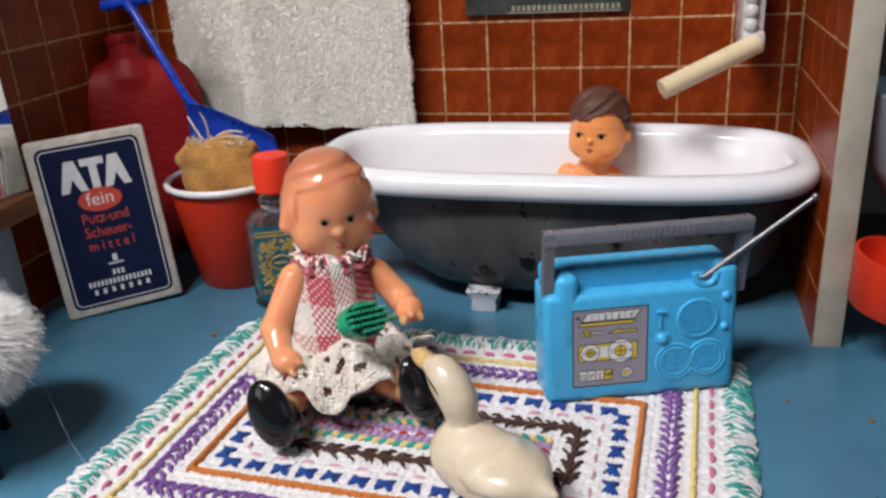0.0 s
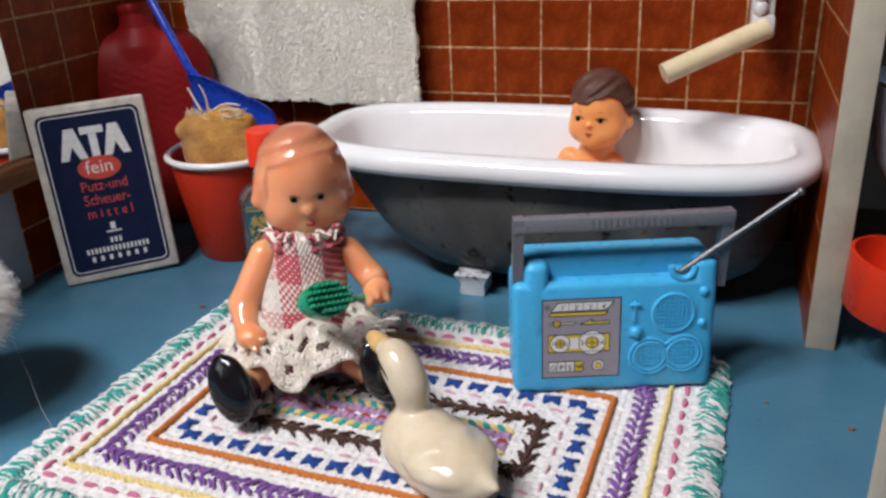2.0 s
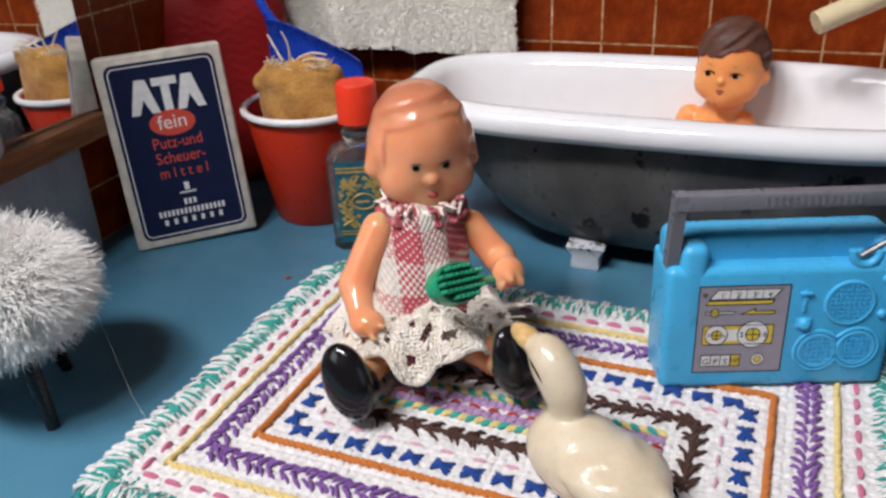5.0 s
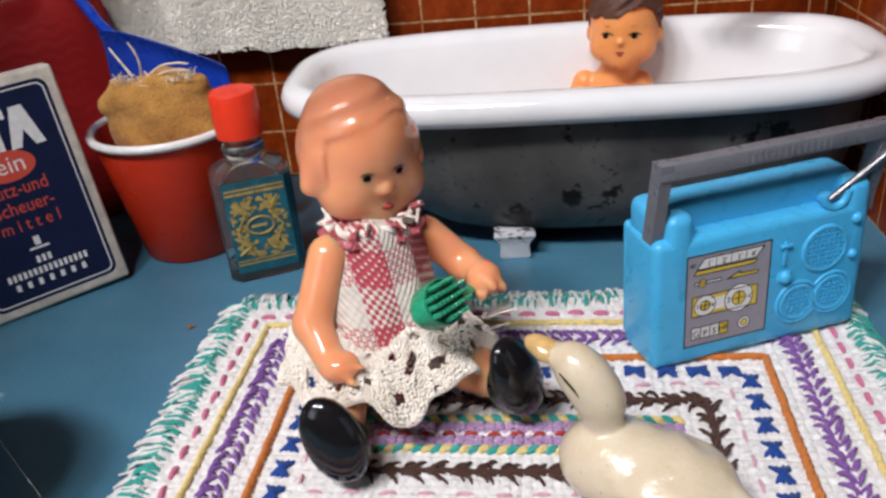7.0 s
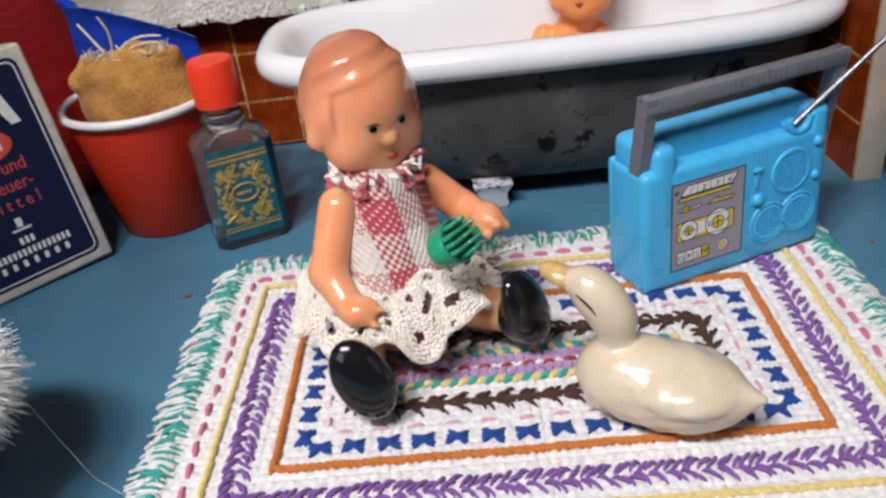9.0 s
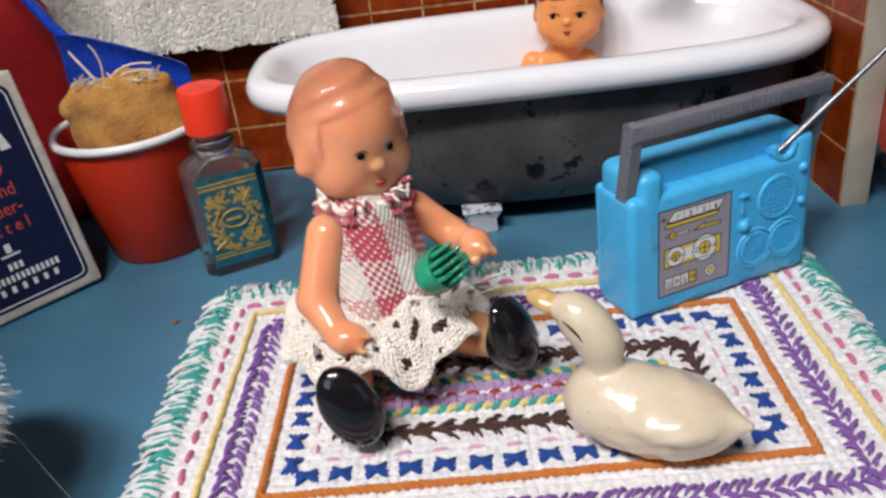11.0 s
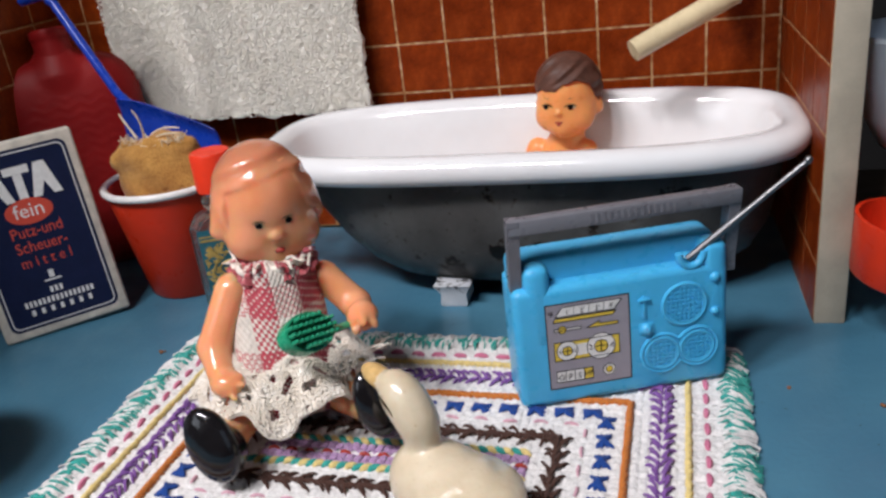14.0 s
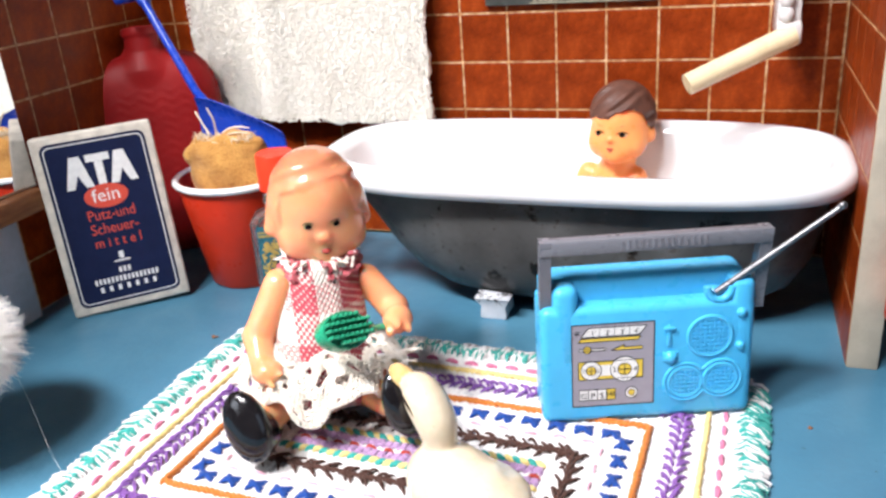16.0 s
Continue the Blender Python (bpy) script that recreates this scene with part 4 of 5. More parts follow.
# ---- radio ----
radio = thing("toy_radio", "sky blue plastic toy radio with grey handle and aerial", "radio", -3.12, 25.82, 0.42, rx=-2.0, rz=19.3)
RWD, RHT, RDP = 6.45, 4.75, 1.95
part("case", M().box((RWD / 2 - .25, RDP / 2, 2.1), (RWD + .5, RDP, 4.2), bev=.28, seg=4), RADIO, radio)
part("back_ridge", M().box((2.95, 1.27, 4.3), (6.7, 1.3, 1.5), bev=.34, seg=4), RADIO, radio)
for x, w in ((.34, .84), (6.02, .84)):
    part("front_lug", M().box((x, .497, 3.45), (w, 1.0, 2.9), bev=.3, seg=4), RADIO, radio)
part("back_rib", M().box((RWD / 2 - .25, 1.95, 2.2), (RWD + .4, .35, 3.9), bev=.15, seg=3), RADIO, radio)
handle = part("handle", M().box((RWD / 2 - .05, .13, 6.32), (7.25, .5, .5), bev=.07), GREYP, radio, "grey ribbed carrying handle")
for x in (-.28, RWD + .16):
    arm = [[(x + sx * .18, y + sy * .26, z) for sx, sy in ((-1, -1), (1, -1), (1, 1), (-1, 1))] for y, z in ((.62, 3.7), (.6, 4.1), (.13, 6.4), (.13, 6.56))]
    part("handle_arm", M().loft(arm), GREYP, handle, smooth=False)
RB = M()
for k in range(14):
    RB.box((2.1 + .2 * k, -.13, 6.33), (.08, .02, .30))
part("grip_ribs", RB, GREYP, handle)
F = -0.006
dial = part("dial_plate", plate(M(), [(.50, .62), (3.18, .62), (3.18, 3.62), (.50, 3.62)], F, .03), LABELGREY, radio, "grey printed dial sticker", smooth=False)
part("dial_edge", frame_plate(M(), [(.48, .60), (3.20, .60), (3.20, 3.64), (.48, 3.64)], [(.52, .64), (3.16, .64), (3.16, 3.60), (.52, 3.60)], F - .004, .03), INK, dial, smooth=False)


def inked(g, pts, w=.026, y=F - .012):
    """Thin ink outline along points (x, z)."""
    for (a, b), (c, d) in zip(pts, pts[1:] + pts[:1]):
        L = math.hypot(c - a, d - b)
        nxx, nzz = -(d - b) / L * w / 2, (c - a) / L * w / 2
        plate(g, [(a + nxx, b + nzz), (c + nxx, d + nzz), (c - nxx, d - nzz), (a - nxx, b - nzz)], y, .006)


def disc(cx, cz, r, n=28):
    return [(cx + r * math.cos(2 * math.pi * k / n), cz + r * math.sin(2 * math.pi * k / n)) for k in range(n)]


YL, WH, IK = M(), M(), M()
scale_box = [(.80, 3.18), (1.04, 3.50), (2.94, 3.50), (2.68, 3.18)]
plate(WH, scale_box, F - .004, .006), inked(IK, scale_box)
strip = [(.70, 3.0), (.80, 3.13), (2.76, 3.13), (2.64, 3.0)]
plate(YL, strip, F - .004, .006), inked(IK, strip)
for x in (1.40, 1.88, 2.36):
    inked(IK, [(x, 3.18), (x + .02, 3.50)], .016)
slider = [(.74, 2.68), (1.60, 2.68), (1.60, 2.76), (.74, 2.76)]
plate(WH, slider, F - .004, .006), inked(IK, slider)
plate(YL, disc(1.0, 2.72, .13), F - .008, .006), inked(IK, disc(1.0, 2.72, .13))
wedge = [(1.78, 2.66), (2.22, 2.86), (2.18, 2.76), (2.8, 2.76), (2.8, 2.66)]
plate(YL, wedge, F - .004, .006), inked(IK, wedge)
tape = [(.70, 1.62), (2.82, 1.62), (2.82, 2.28), (.70, 2.28)]
plate(YL, tape, F - .004, .006), inked(IK, tape)
plate(WH, [(1.2, 1.74), (2.1, 1.74), (2.1, 2.14), (1.2, 2.14)], F - .006, .006)
for cx, r in ((1.12, .34), (2.22, .46)):
    plate(WH, disc(cx, 1.95, r), F - .008, .006), inked(IK, disc(cx, 1.95, r))
    plate(YL, disc(cx, 1.95, r * .48), F - .012, .006), inked(IK, disc(cx, 1.95, r * .48), .025, F - .018)
    inked(IK, [(cx - r * .48, 1.95), (cx + r * .48, 1.95)], .03, F - .018), inked(IK, [(cx, 1.95 - r * .48), (cx, 1.95 + r * .48)], .03, F - .018)
for k in range(4):
    key = [(.72 + .3 * k, .84), (1.02 + .3 * k, .84), (1.02 + .3 * k, 1.24), (.72 + .3 * k, 1.24)]
    plate(YL if k == 3 else WH, key, F - .004, .006), inked(IK, key)
plate(WH, disc(2.45, 1.06, .2), F - .004, .006), inked(IK, disc(2.45, 1.06, .2))
plate(YL, disc(2.45, 1.06, .11), F - .008, .006), inked(IK, disc(2.45, 1.06, .11), .02)
for word, x, z, sz in (("1'", 1.2, 3.31, .24), ("2'", 1.67, 3.31, .24), ("3'", 2.15, 3.31, .24), ("4'", 2.6, 3.31, .24), ("1", .88, 1.95, .24), ("c", 1.37, 1.95, .24), ("2", 1.88, 1.95, .26), ("d", 2.57, 1.95, .26), ("G", .87, 1.0, .3), ("P", 1.17, 1.0, .3), ("S", 1.47, 1.0, .3), ("HF", 1.77, 1.04, .27), ("*", .66, 3.26, .42)):
    IK.text(word, sz, 0, pose(x, F - .02, z) @ UP, .002)
part("white_print", WH, PAPER, dial, smooth=False)
part("yellow_print", YL, YELLOW, dial, smooth=False)
part("black_print", IK, INK, dial, smooth=False)


def speaker(cx, cz, r):
    g = M()
    g.tube([(cx + r * math.cos(2 * math.pi * k / 40), 0.0, cz + r * math.sin(2 * math.pi * k / 40)) for k in range(41)], .07, 8)
    step = .15
    k = -int(r / step)
    while k * step < r:
        h = math.sqrt(max(0, r * r - (k * step) ** 2)) - .03
        if h > .05:
            g.box((cx + k * step, 0.0, cz), (.05, .10, 2 * h))
            g.box((cx, 0.0, cz + k * step), (2 * h, .10, .05))
        k += 1
    part("speaker_grille", g, RADIO, radio)


speaker(4.98, 2.95, .70), speaker(4.22, 1.32, .54), speaker(5.38, 1.38, .54)
part("speaker_bezel", M().tube([(x, .0, z) for x, z in [(4.22 + .68 * math.cos(radians(a)), 1.32 + .68 * math.sin(radians(a))) for a in range(40, 331, 10)] + [(5.38 + .68 * math.cos(radians(a)), 1.38 + .68 * math.sin(radians(a))) for a in range(-140, 141, 10)] + [(4.74, 1.76)]], .06, 8), RADIO, radio)
part("knob", M().ell((3.72, -.02, 2.28), (.21, .18, .21)).box((3.72, .02, 2.28), (.5, .12, .4), bev=.05), RADIO, radio)
part("slider", M().box((3.66, .0, 3.05), (.13, .1, .78), bev=.04).box((3.66, -.04, 3.32), (.36, .12, .1), bev=.03), RADIO, radio)
for z, r in ((3.72, .17), (2.55, .15)):
    part("button", M().ell((5.98, .0, z), (r, .14, r)), RADIO, radio)
part("aerial_socket", M().tube([(5.28 + .40 * math.cos(radians(a)), .14, 4.62 + .48 * math.sin(radians(a))) for a in range(180, 361, 12)], .13, 10).ell((5.26, .5, 4.3), (.3, .25, .2)), RADIO, radio)
part("aerial", M().tube([(5.22, .30, 4.33), (6.95, -.06, 5.78), (6.95, -.06, 5.78), (8.66, -.41, 7.21)], [.12, .12, .095, .09], 10).ell((8.68, -.41, 7.23), (.13, .13, .13)), CHROME, radio, "thin chrome telescopic aerial")

# ---- porcelain duck ----
DIR, SIDE = (.85, -.53, 0), (.53, .85, 0)
AX = (DIR, SIDE, (0, 0, 1))


def duck(X, Y, Z):
    body = s_ell(X, Y, Z, (-4.55, 20.35, 1.5), (2.15, 1.25, 1.12), AX)
    tail = s_cone(X, Y, Z, (-3.6, 19.75, 1.6), (-2.45, 19.05, 1.75), .7, .12)
    breast = s_ell(X, Y, Z, (-5.45, 20.9, 1.6), (.98, .95, .95), AX)
    neck = s_cone(X, Y, Z, (-5.48, 21.0, 1.9), (-5.58, 21.03, 3.1), .58, .46)
    head = s_ell(X, Y, Z, (-5.90, 21.22, 3.72), (1.04, .62, .63), ((-.60, .374, .707), SIDE, (.60, -.374, .707)))
    beak = s_ell(X, Y, Z, (-6.76, 21.74, 4.2), (.66, .36, .25), ((.83, -.5, -.25), (.53, .85, 0), (.2, -.13, .97)))
    d = smin(smin(body, tail, .5), breast, .6)
    q = (X + 4.2) * DIR[0] + (Y - 20.1) * DIR[1]
    w = (X + 4.2) * SIDE[0] + (Y - 20.1) * SIDE[1]
    wing = s_ell(X, Y, Z, (-4.15, 20.08, 1.80), (1.60, 1.34, .66), AX)
    d = smin(d, wing, .07)
    plume = np.clip(1.3 - np.abs(q - .1), 0, 1) * np.clip(np.abs(w) * 2 - .4, 0, 1)
    d = d + .018 * plume * np.sin(7.5 * q + 5 * np.abs(w) + 3 * Z) + .012 * plume * np.sin(15 * Z - 5 * q)
    neck = smin(smin(neck, head, .45), beak, .18)
    return smin(d, neck, np.clip(.22 - .28 * (q + 1.9), .03, .35))


verts, faces = nets(duck, (-8.2, 18.3, .2), (-1.9, 22.9, 5.0), .075)
D = M().add(verts, faces)
cen = np.array([verts[f].mean(axis=0) for f in faces])
along = (cen[:, 0] + 6.0) * DIR[0] + (cen[:, 1] - 21.3) * DIR[1]
D.mi = [1 if (a < -.68 and z > 3.4) else 0 for a, z in zip(along, cen[:, 2])]
for s in (-1, 1):
    D.tube([(-6.0 + DIR[0] * q + SIDE[0] * s * w, 21.3 + DIR[1] * q + SIDE[1] * s * w, z) for q, w, z in ((-.30, .57, 4.10), (-.1, .635, 4.0), (.10, .645, 3.83), (.24, .62, 3.62))], [.012, .03, .03, .012], 6, 2)
solid("duck_figurine", D, [PORCELAIN, BEAK, EYEPAINT], (-4.6, 20.4, .4), "cream glazed porcelain duck figurine standing on the rug", "figurine")

# ---- dolls ----
def frame_axes(deg):
    f = (math.cos(radians(deg)), math.sin(radians(deg)), 0)
    return (-f[1], f[0], 0), f, (0, 0, 1)


def at(c, axs, s, d, z):
    """A point from side, depth and height in a doll's own axes."""
    return tuple(c[k] + axs[0][k] * s + axs[1][k] * d + (z if k == 2 else 0) for k in range(3))


GA = frame_axes(-58)
GC = (-11.58, 26.62, 7.77)


def girl_head(X, Y, Z):
    s = (X - GC[0]) * GA[0][0] + (Y - GC[1]) * GA[0][1]
    d = (X - GC[0]) * GA[1][0] + (Y - GC[1]) * GA[1][1]
    s, d, z = s / 1.05, d / 1.05, (Z - GC[2]) / 1.04
    face = s_ell(s, d, z, (0, .03, -.02), (1.42, 1.47, 1.72))
    for q in (-1, 1):
        face = smin(face, s_ell(s, d, z, (q * .64, .52, -1.04), (.80, .76, .70)), .5)
    face = smin(face, s_ell(s, d, z, (0, .72, -1.52), (.54, .54, .42)), .45)
    face = smin(face, s_ell(s, d, z, (0, 1.39, -.79), (.22, .19, .17)), .14)
    face = smin(face, s_ell(s, d, z, (0, 1.12, -1.36), (.20, .16, .09)), .14)
    for q in (-1, 1):
        face = -smin(-face, s_ell(s, d, z, (q * .44, 1.60, -.46), (.28, .18, .16)), .12)
    top = np.interp(s, (-1.6, -1.3, -.85, -.2, .4, .68, .88, 1.0, 1.15, 1.6), (.40, .55, .72, .88, 1.02, 1.06, .92, .50, -.15, -.65))
    hair = s_ell(s, d, z, (-.06, -.04, .10), (1.51, 1.545, 1.74))
    for q in (-1, 1):
        hair = smin(hair, s_ell(s, d, z, (q * 1.10 - .02, -.02, -.30), (.50, .95, .95)), .25)
        hair = smin(hair, s_cone(s, d, z, (q * 1.10 - .02, .18, .15), (q * 1.48 - .07, .24, -.66), .42, .27), .22)
    u = z - .45 * s - .3 * d
    lock = np.clip((z - .1) * 2, 0, 1) * np.clip(d + .55, 0, 1)
    hair = hair - lock * (.040 * np.sin(5.2 * u + .9 * np.sin(2.1 * s + 1)) + .018 * np.sin(11 * u + 3 * s))
    hair = hair - (1 - lock) * .014 * np.sin(4 * z + 5 * d + 2 * s)
    edge = np.interp(s, (-1.3, -.7, .7, 1.3), (.86, .55, .30, .34))
    cut = -smin(-(z - top) * .8, -(edge - d), .12)
    hair = -smin(-hair, cut, .11)
    return smin(face, hair, .10), face, hair


def skin_d(fn, c, axs, s, z):
    """How far forward a doll's skin lies at this side and height."""
    d = np.linspace(2.4, .4, 800)
    v = fn(c[0] + axs[0][0] * s + axs[1][0] * d, c[1] + axs[0][1] * s + axs[1][1] * d, c[2] + z + 0 * d)[0]
    return float(d[np.argmax(v < 0)])


def girl_body(X, Y, Z):
    legs = np.minimum(s_cone(X, Y, Z, (-12.6, 25.6, 1.35), (-12.25, 22.1, 1.55), .85, .62), s_cone(X, Y, Z, (-10.3, 25.8, 1.35), (-8.1, 24.0, 1.72), .85, .62))
    arm1 = smin(s_cone(X, Y, Z, (-12.5, 24.95, 5.25), (-12.98, 23.9, 3.75), .58, .53), s_cone(X, Y, Z, (-12.98, 23.9, 3.75), (-12.45, 23.1, 3.12), .53, .42), .15)
    arm1 = smin(arm1, s_ell(X, Y, Z, (-12.15, 22.85, 3.08), (.56, .48, .42)), .15)
    for a, b in (((-11.9, 22.8, 3.15), (-11.5, 22.62, 3.2)), ((-12.0, 22.6, 2.95), (-11.68, 22.3, 2.9))):
        arm1 = smin(arm1, s_cone(X, Y, Z, a, b, .14, .09), .06)
    arm2 = smin(s_cone(X, Y, Z, (-10.0, 26.5, 5.0), (-8.95, 26.3, 4.05), .52, .50), s_cone(X, Y, Z, (-8.95, 26.3, 4.05), (-8.5, 25.6, 4.15), .50, .42), .15)
    arm2 = smin(arm2, s_ell(X, Y, Z, (-8.35, 25.2, 4.2), (.50, .58, .46)), .15)
    for a, b in (((-8.25, 24.85, 4.35), (-8.1, 24.6, 4.3)), ((-8.05, 25.0, 4.2), (-7.85, 24.85, 4.1)), ((-8.45, 24.85, 4.1), (-8.4, 24.6, 4.0))):
        arm2 = smin(arm2, s_cone(X, Y, Z, a, b, .2, .15), .05)
    neck = s_cone(X, Y, Z, (-11.5, 26.3, 6.5), (-11.4, 25.9, 5.1), .8, .8)
    return np.minimum(np.minimum(legs, neck), np.minimum(arm1, arm2))


GIRL = M()
verts, faces = nets(lambda X, Y, Z: girl_head(X, Y, Z)[0], (-13.9, 24.4, 5.5), (-9.3, 28.9, 10.1), .055)
cen = np.array([verts[f].mean(axis=0) for f in faces])
_, fa, ha = girl_head(cen[:, 0], cen[:, 1], cen[:, 2])
GIRL.add(verts, faces)
GIRL.mi = [1 if h < fv - .01 else 0 for fv, h in zip(fa, ha)]
verts, faces = nets(girl_body, (-15.0, 21.0, .2), (-7.2, 28.6, 7.4), .1)
GIRL.add(verts, faces, 0)
for q in (-1, 1):
    GIRL.ell(at(GC, GA, q * .45, skin_d(girl_head, GC, GA, q * .45, -.40) - .08, -.40), (.145, .14, .125), 2, 12, 8)
    GIRL.tube([at(GC, GA, q * w, skin_d(girl_head, GC, GA, q * w, h) + .004, h) for w, h in ((.27, -.34), (.36, -.28), (.46, -.265), (.56, -.28), (.64, -.33))], [.008, .014, .017, .014, .008], 5, 2)
GIRL.ell(at(GC, GA, 0, skin_d(girl_head, GC, GA, 0, -1.36) - .05, -1.36), (.21, .12, .105), 3, 12, 8)
for a, c, up in (((-12.25, 21.95, 1.75), (-12.2, 21.4, 1.92), .18), ((-8.0, 23.9, 1.95), (-7.62, 23.52, 2.12), .10)):
    dx = Vector(c) - Vector(a)
    sole = Matrix.Translation(c) @ dx.to_track_quat("Z", "Y").to_matrix().to_4x4()
    sole = sole @ Matrix.Rotation(up * 2.1, 4, "Z")
    v2, f2 = nets(lambda X, Y, Z: smin(s_ell(X, Y, Z, (0, .0, .1), (.78, 1.22, .42)), s_ell(X, Y, Z, (0, -.35, -.35), (.72, .80, .65)), .3), (-1.3, -1.8, -1.3), (1.3, 1.8, .9), .1)
    GIRL.add(v2, f2, 4, sole)


def bodice(X, Y, Z):
    up = np.clip((Z - 3.0) / 2.9, -1, 1)
    d = s_cone(X, Y, Z, (-11.32, 25.75, 5.15), (-11.18, 25.05, 2.8), 1.32, 1.74)
    d = np.maximum(d, Z - 6.05)
    fold = .06 * np.sin(3.4 * (X * .85 + Y * .53) + .8 * Z) + .03 * np.sin(6.5 * (X * .85 + Y * .53) - 1.1 * Z)
    return smin(d, s_ell(X, Y, Z, (-11.35, 25.2, 1.85), (2.0, 1.9, 1.3)), .5) + fold


verts, faces = nets(bodice, (-15, 22.3, .1), (-8, 29.4, 6.6), .11)
GIRL.add(verts, faces, 5)
# ruffled collar and ties
for rr, zz, m_, amp in ((.95, 6.0, 7, .13), (1.12, 5.82, 7, .11)):
    rings = []
    for k in range(121):
        a = 2 * math.pi * k / 120
        w = amp * math.sin(13 * a) + amp * .5 * math.sin(29 * a + 1)
        rings.append([(-11.4 + (rr + (.32 if m_ == 7 else .16) * j + (w * j * .6)) * math.cos(a), 25.95 + (rr + (.32 if m_ == 7 else .16) * j + w * j * .6) * math.sin(a), zz + w * (1 - .4 * j) * .7 - .16 * j + .06 * math.sin(47 * a)) for j in (0, .35, .7, 1, 1.02, .7, .35, 0)])
        rings[-1] = [(x, y, z - (.05 if q >= 4 else 0)) for q, (x, y, z) in enumerate(rings[-1])]
    GIRL.loft(rings, m_, caps=(False, False))
GIRL.tube([(-11.4 + (1.16 + .10 * math.sin(11 * a)) * math.cos(a), 25.95 + (1.16 + .10 * math.sin(11 * a)) * math.sin(a), 5.94 + .10 * math.sin(11 * a + 1.2)) for a in [2 * math.pi * k / 132 for k in range(133)]], [.07 + .045 * abs(math.sin(5.5 * 2 * math.pi * k / 132)) for k in range(133)], 7, 6)
for path in (((-12.45, 26.3, 6.1), (-12.75, 26.15, 6.5), (-12.72, 25.95, 6.62), (-12.5, 25.75, 6.4), (-12.1, 25.5, 6.1), (-11.6, 25.4, 5.9), (-11.1, 25.5, 5.8)), ((-10.75, 26.4, 6.0), (-10.3, 26.45, 6.45), (-10.15, 26.4, 6.5), (-10.25, 26.2, 6.0), (-10.6, 25.7, 5.75), (-10.75, 25.3, 5.3), (-10.6, 25.1, 4.85))):
    GIRL.tube([Vector(p) + Vector((.12, -.42, -.26 + .03 * (-1) ** i)) for i, p in enumerate(path)], .05, 6, 6)
for k in range(26):
    a = random.uniform(0, 6.283)
    p = Vector((-11.4 + 1.15 * math.cos(a), 25.93 + 1.15 * math.sin(a), 6.1 + random.uniform(-.1, .15)))
    out = Vector((math.cos(a), math.sin(a), random.uniform(-.5, .5)))
    GIRL.tube([p, p + out * .15, p + out * random.uniform(.25, .45)], [.06, .05, .015], 5, 7 if k % 3 else 6)
# crocheted skirt: a wavy net with holes
nA, nR, rings = 260, 40, []
for j in range(nR + 1):
    t = j / nR
    ring = []
    for k in range(nA):
        a = 2 * math.pi * k / nA
        front = .5 + .5 * math.cos(a - radians(-75))
        side = max(0.0, math.cos(a - radians(205)))
        east = max(0.0, math.cos(a - radians(-15)))
        rad = 1.62 + t * (1.06 + .34 * side + .45 * east) + .13 * t * math.sin(9 * a + 1) + .05 * math.sin(21 * a)
        z = 3.35 - 1.5 * t ** 1.3 + .22 * (1 - t) * math.sin(5 * a) + .22 * t * math.sin(7 * a + .6) - .22 * t ** 4 * abs(math.sin(6.5 * a + .4)) + .28 * (1 - front) * t + .12 * front * t
        z += .55 * t * math.exp(-((((a - radians(-38) + math.pi) % (2 * math.pi)) - math.pi) / .32) ** 2) + .4 * t * math.exp(-((((a - radians(-98) + math.pi) % (2 * math.pi)) - math.pi) / .3) ** 2)
        ring.append((-11.38 + rad * math.cos(a), 25.08 + rad * math.sin(a), z + .03 * noise.noise(Vector((rad * math.cos(a) * 2, rad * math.sin(a) * 2, 4)))))
    rings.append(ring)


def open_lace(j, k):
    """Whether the crochet is open here: three rows of eyelets and odd gaps."""
    for j0, half, step, wide, off in ((9, 3.0, 17, 2.8, 4), (19, 4.0, 24, 4.6, 15), (29, 3.0, 15, 2.8, 8)):
        q = (k + off + 3 * math.sin(k * .11 + j0)) % step - step / 2
        if (q / wide) ** 2 + ((j - j0 - 1.2 * math.sin(k * .19)) / half) ** 2 < 1:
            return True
    return noise.noise(Vector((k * .30, j * .42, 2.0))) > .46


bm = bmesh.new()
vs = [[bm.verts.new((p[0], p[1], p[2] + .02 * math.sin(2.1 * k) * math.sin(2.4 * j))) for k, p in enumerate(r)] for j, r in enumerate(rings)]
for j in range(nR):
    for k in range(nA):
        if not open_lace(j + .5, k + .5):
            bm.faces.new((vs[j][k], vs[j][(k + 1) % nA], vs[j + 1][(k + 1) % nA], vs[j + 1][k]))
net = M()
for j in range(0, nR - 1, 2):
    for k in range(0, nA, 2):
        for dk in (-1, 1):
            p, q = Vector(rings[j][k]), Vector(rings[j + 2][(k + dk) % nA])
            out = Vector((p.x + 11.38, p.y - 25.08, .8)).normalized()
            if not open_lace(j + 1, k) and random.random() < .92:
                jit = Vector((random.uniform(-.03, .03), random.uniform(-.03, .03), random.uniform(-.03, .03)))
                net.tube([p + out * .01 + jit, (p + q) / 2 + out * .045 + jit, q + out * .01], [.022, .036, .02], 4, caps=(False, False))
for k in range(nA):
    p, q = Vector(rings[nR][k]), Vector(rings[nR][(k + 1) % nA])
    net.tube([p, (p + q) / 2 + Vector((0, 0, -.05)), q], .05, 5, caps=(False, False))
GIRL.add(net.v, net.f, 6)
bmesh.ops.recalc_face_normals(bm, faces=bm.faces[:])
bmesh.ops.solidify(bm, geom=bm.faces[:], thickness=.09)
bm.verts.index_update()
GIRL.add([v.co.copy() for v in bm.verts], [[v.index for v in f.verts] for f in bm.faces], 6)
bm.free()
